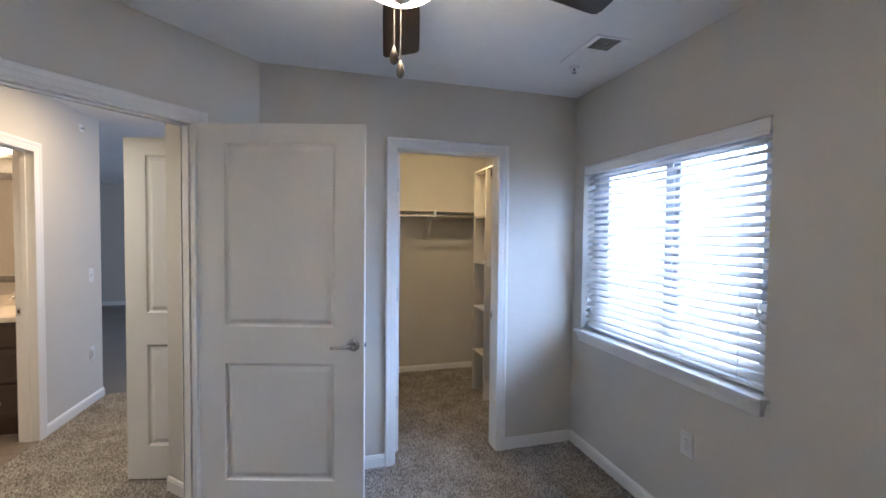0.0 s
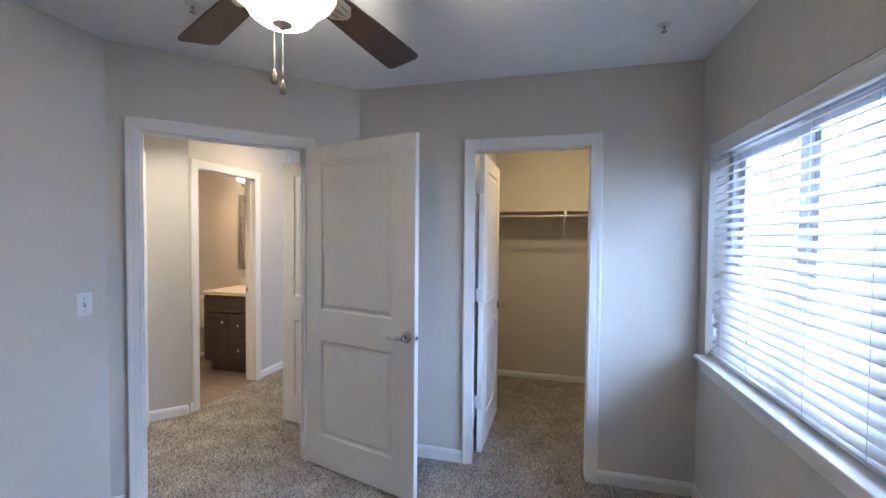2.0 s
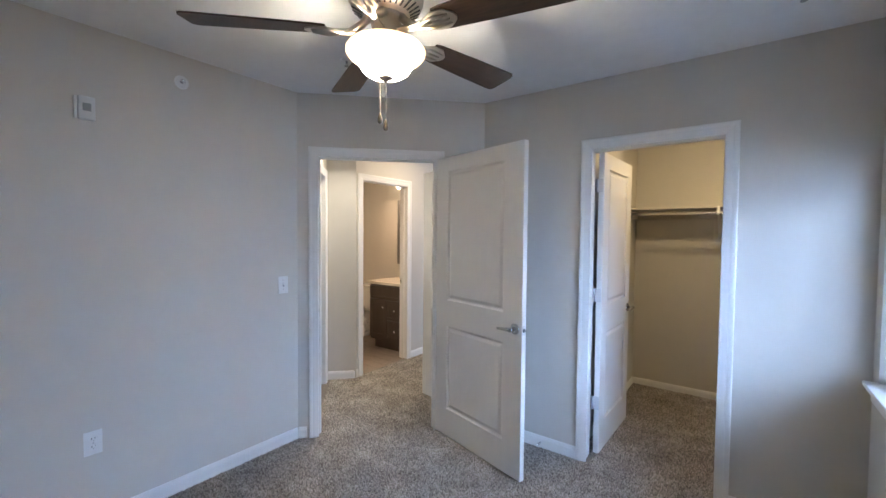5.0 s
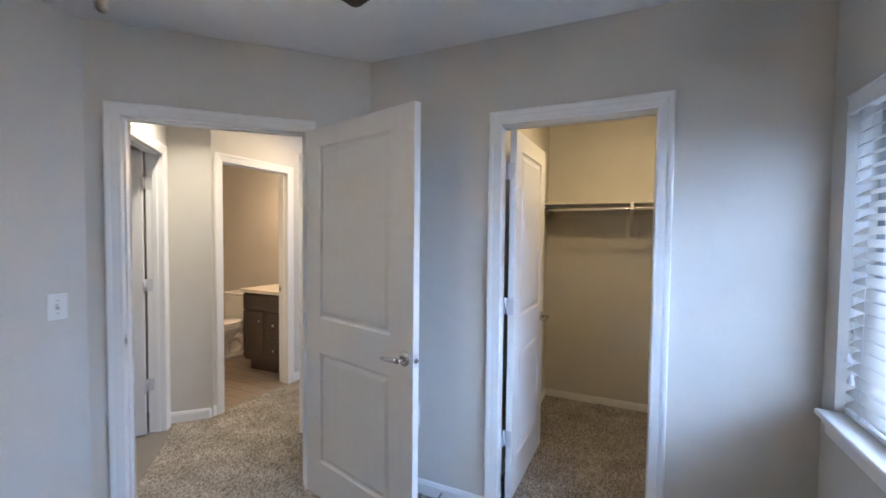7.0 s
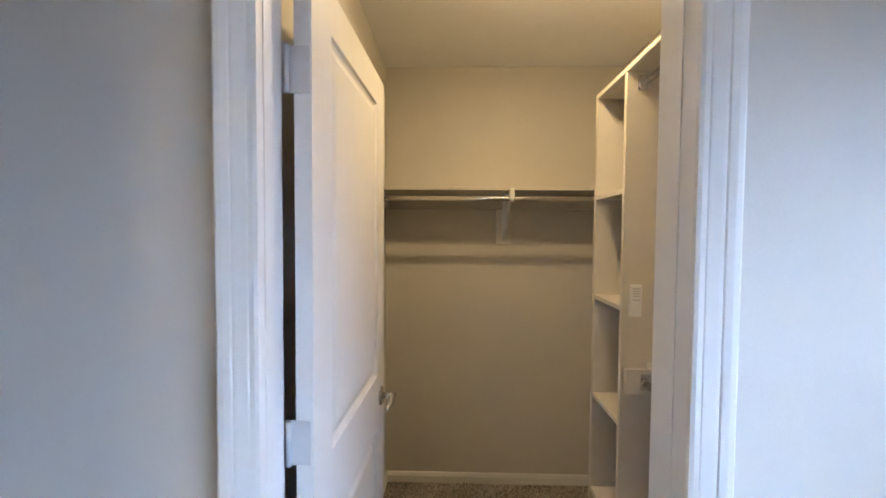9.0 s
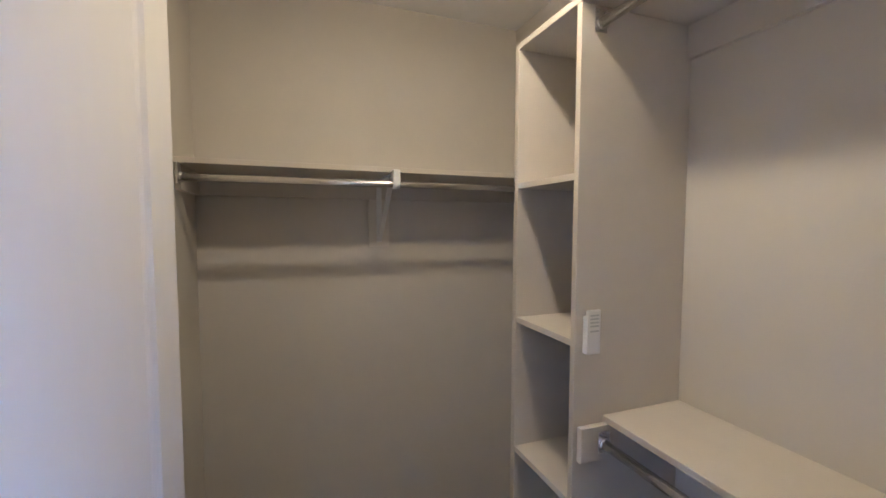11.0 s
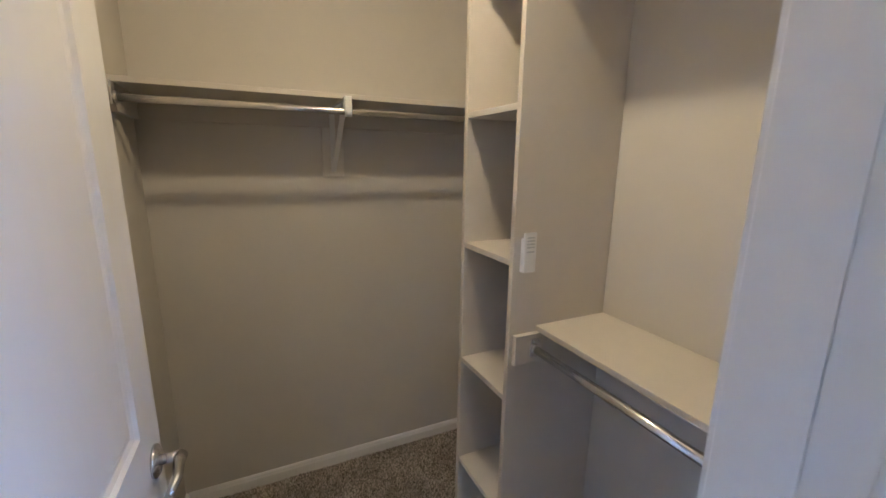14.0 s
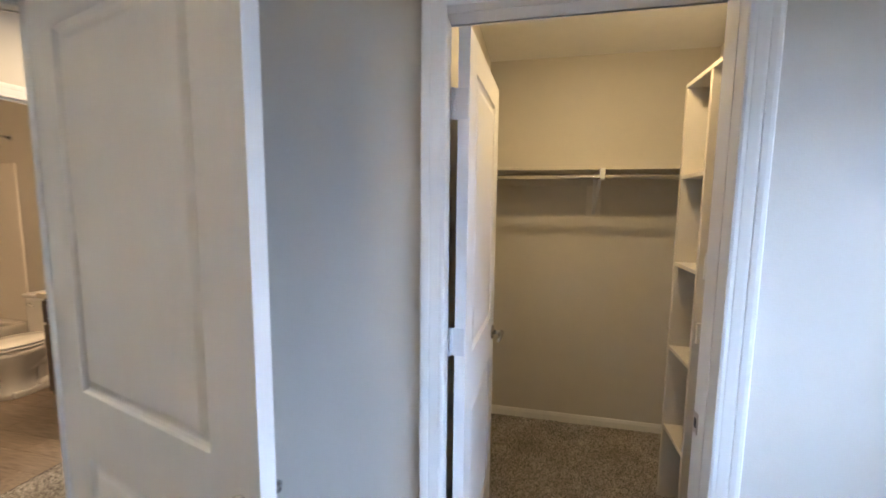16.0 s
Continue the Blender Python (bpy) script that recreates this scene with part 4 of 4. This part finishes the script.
tub = thing("bathtub", "cream acrylic alcove bathtub", "bathtub")
bm = B()
X0, X1, Y0, Y1, RZ = -3.949, -3.20, 3.101, 4.639, 0.43
box(bm, X1 - 0.07, X1, Y0, Y1, 0.004, RZ, 0.02)
box(bm, X0, X0 + 0.07, Y0, Y1, 0.2, RZ, 0.02)
box(bm, X0 + 0.06, X1 - 0.06, Y1 - 0.10, Y1, 0.2, RZ, 0.02)
box(bm, X0 + 0.06, X1 - 0.06, Y0, Y0 + 0.10, 0.2, RZ, 0.02)
box(bm, X0 + 0.06, X1 - 0.06, Y0 + 0.09, Y1 - 0.09, 0.08, 0.11, 0.01)
part("shell", bm, ACRYLIC, tub)
sur = thing("tub_surround", "cream acrylic wall surround over the bathtub", "tub surround")
bm = B()
box(bm, X0, X1, 4.622, 4.639, RZ + 0.001, 1.835, 0.006)
part("panel", bm, ACRYLIC, sur)
bm = B()
box(bm, X0, X0 + 0.017, Y0, 4.621, RZ + 0.001, 1.835, 0.006)
part("panel", bm, ACRYLIC, sur)
sh = thing("shower_fittings", "chrome tub spout, valve and shower head", "shower")
bm = B()
lathe(bm, [(0.075, 0), (0.073, 0.006), (0.03, 0.012), (0.026, 0.05), (0.018, 0.055)], seg=28)
bmesh.ops.transform(bm, matrix=pose(-3.62, 4.621, 0.84, 90), verts=bm.verts[:])
part("valve", bm, CHROME, sh)
bm = B()
tube(bm, [(-3.62, 4.621, 0.60), (-3.62, 4.50, 0.60), (-3.62, 4.48, 0.575)], [0.028, 0.025, 0.022], 14)
part("spout", bm, CHROME, sh)
bm = B()
tube(bm, [(-3.62, 4.639, 2.02), (-3.62, 4.57, 2.03), (-3.62, 4.50, 1.98), (-3.62, 4.47, 1.94)], [0.010, 0.010, 0.012, 0.035], 12)
part("shower_head", bm, CHROME, sh)
cur = thing("curtain_rod", "curved chrome shower curtain rod between the walls", "curtain rod")
bm = B()
tube(bm, [(-3.24 + 0.16 * math.sin(math.pi * k / 16), 3.105 + 1.53 * k / 16, 2.05) for k in range(17)], 0.0125, 12)
part("bar", bm, CHROME, cur)
for y in (3.102, 4.632):
    bm = B()
    lathe(bm, [(0.03, 0), (0.028, 0.006), (0.018, 0.008)], seg=20)
    bmesh.ops.transform(bm, matrix=pose(-3.24, y + (0.006 if y > 4 else 0.0), 2.05, 90 if y > 4 else -90), verts=bm.verts[:])
    part("flange", bm, CHROME, cur)

# ---- bathroom planks ----
bm = B()
box(bm, -3.95, -1.425, 3.10, 4.64, -0.02, 0.0015)
bath_floor = solid("floor_bathroom", bm, DARK, "brown wood-look vinyl plank bathroom floor", "floor")
pl_bm = B()
box(pl_bm, 0.001, 0.609, 0.001, 0.149, 0.0, 0.003, 0.0008)
plank_me = mesh_of("plank", pl_bm, PLANK)
for r in range(11):
    y = 3.10 + 0.14 * r
    x = -3.19 - 0.61 + 0.2 * (r % 3)
    while x < -1.45:
        a, b = max(x, -3.19), min(x + 0.61, -1.425)
        if b - a > 0.02:
            ob = new("plank", plank_me)
            ob.parent = bath_floor
            ob.matrix_local = Matrix.Translation((a, y, 0.0016)) @ Matrix.Diagonal(((b - a) / 0.61, 0.14 / 0.15, 1, 1))
        x += 0.61

# ---- carpet pile ----
def pile(zones, name):
    rng = np.random.default_rng(7)
    pts = []
    for x0, x1, y0, y1, step, test in zones:
        gx, gy = np.meshgrid(np.arange(x0, x1, step), np.arange(y0, y1, step))
        p = np.stack([gx.ravel(), gy.ravel()], 1) + rng.uniform(-0.5, 0.5, (gx.size, 2)) * step
        pts.append(p[test(p[:, 0], p[:, 1])])
    p = np.concatenate(pts)
    n = len(p)
    ang = rng.uniform(0, 2 * np.pi, n)
    r = rng.uniform(0.0030, 0.0048, n)
    h = rng.uniform(0.006, 0.0125, n)
    lean = rng.normal(0, 0.0035, (n, 2))
    v = np.zeros((n, 5, 3))
    for k in range(4):
        a = ang + k * np.pi / 2
        v[:, k, 0] = p[:, 0] + r * np.cos(a)
        v[:, k, 1] = p[:, 1] + r * np.sin(a)
    v[:, 4, 0] = p[:, 0] + lean[:, 0]
    v[:, 4, 1] = p[:, 1] + lean[:, 1]
    v[:, 4, 2] = h
    tri = np.array([(0, 1, 4), (1, 2, 4), (2, 3, 4), (3, 0, 4)])
    f = (np.arange(n)[:, None, None] * 5 + tri[None]).reshape(-1)
    me = bpy.data.meshes.new(name)
    me.vertices.add(n * 5)
    me.vertices.foreach_set("co", v.reshape(-1))
    me.loops.add(len(f))
    me.loops.foreach_set("vertex_index", f.astype(np.int32))
    me.polygons.add(len(f) // 3)
    me.polygons.foreach_set("loop_start", np.arange(0, len(f), 3, dtype=np.int32))
    me.polygons.foreach_set("loop_total", np.full(len(f) // 3, 3, dtype=np.int32))
    me.update(calc_edges=True)
    me.materials.append(PILE)
    ob = new(name, me)
    ob.parent = floor
    tagged(ob, "speckled cut pile tufts", "", "", "stuff")


def in_bed(x, y):
    return (y - x < 2.89 + 0.13) & ((y < 3.06) | ((x > 0.985) & (x < 1.645)))


def in_hall(x, y):
    return (y - x > 2.89 + 0.12) & (x + y > 1.43) & ((x > -1.42) | ((y > 4.83) | (y < 3.2))) & ~((x > -0.34) & (x + y > 2.80) & (y < 3.13))


def anywhere(x, y):
    return x < 99


pile([(-0.79, EX, 1.1, 3.19, 0.0068, in_bed), (-1.55, 0.06, 2.2, 4.85, 0.0075, in_hall), (0.886, EX, 3.18, 4.81, 0.0072, anywhere)], "carpet_pile")
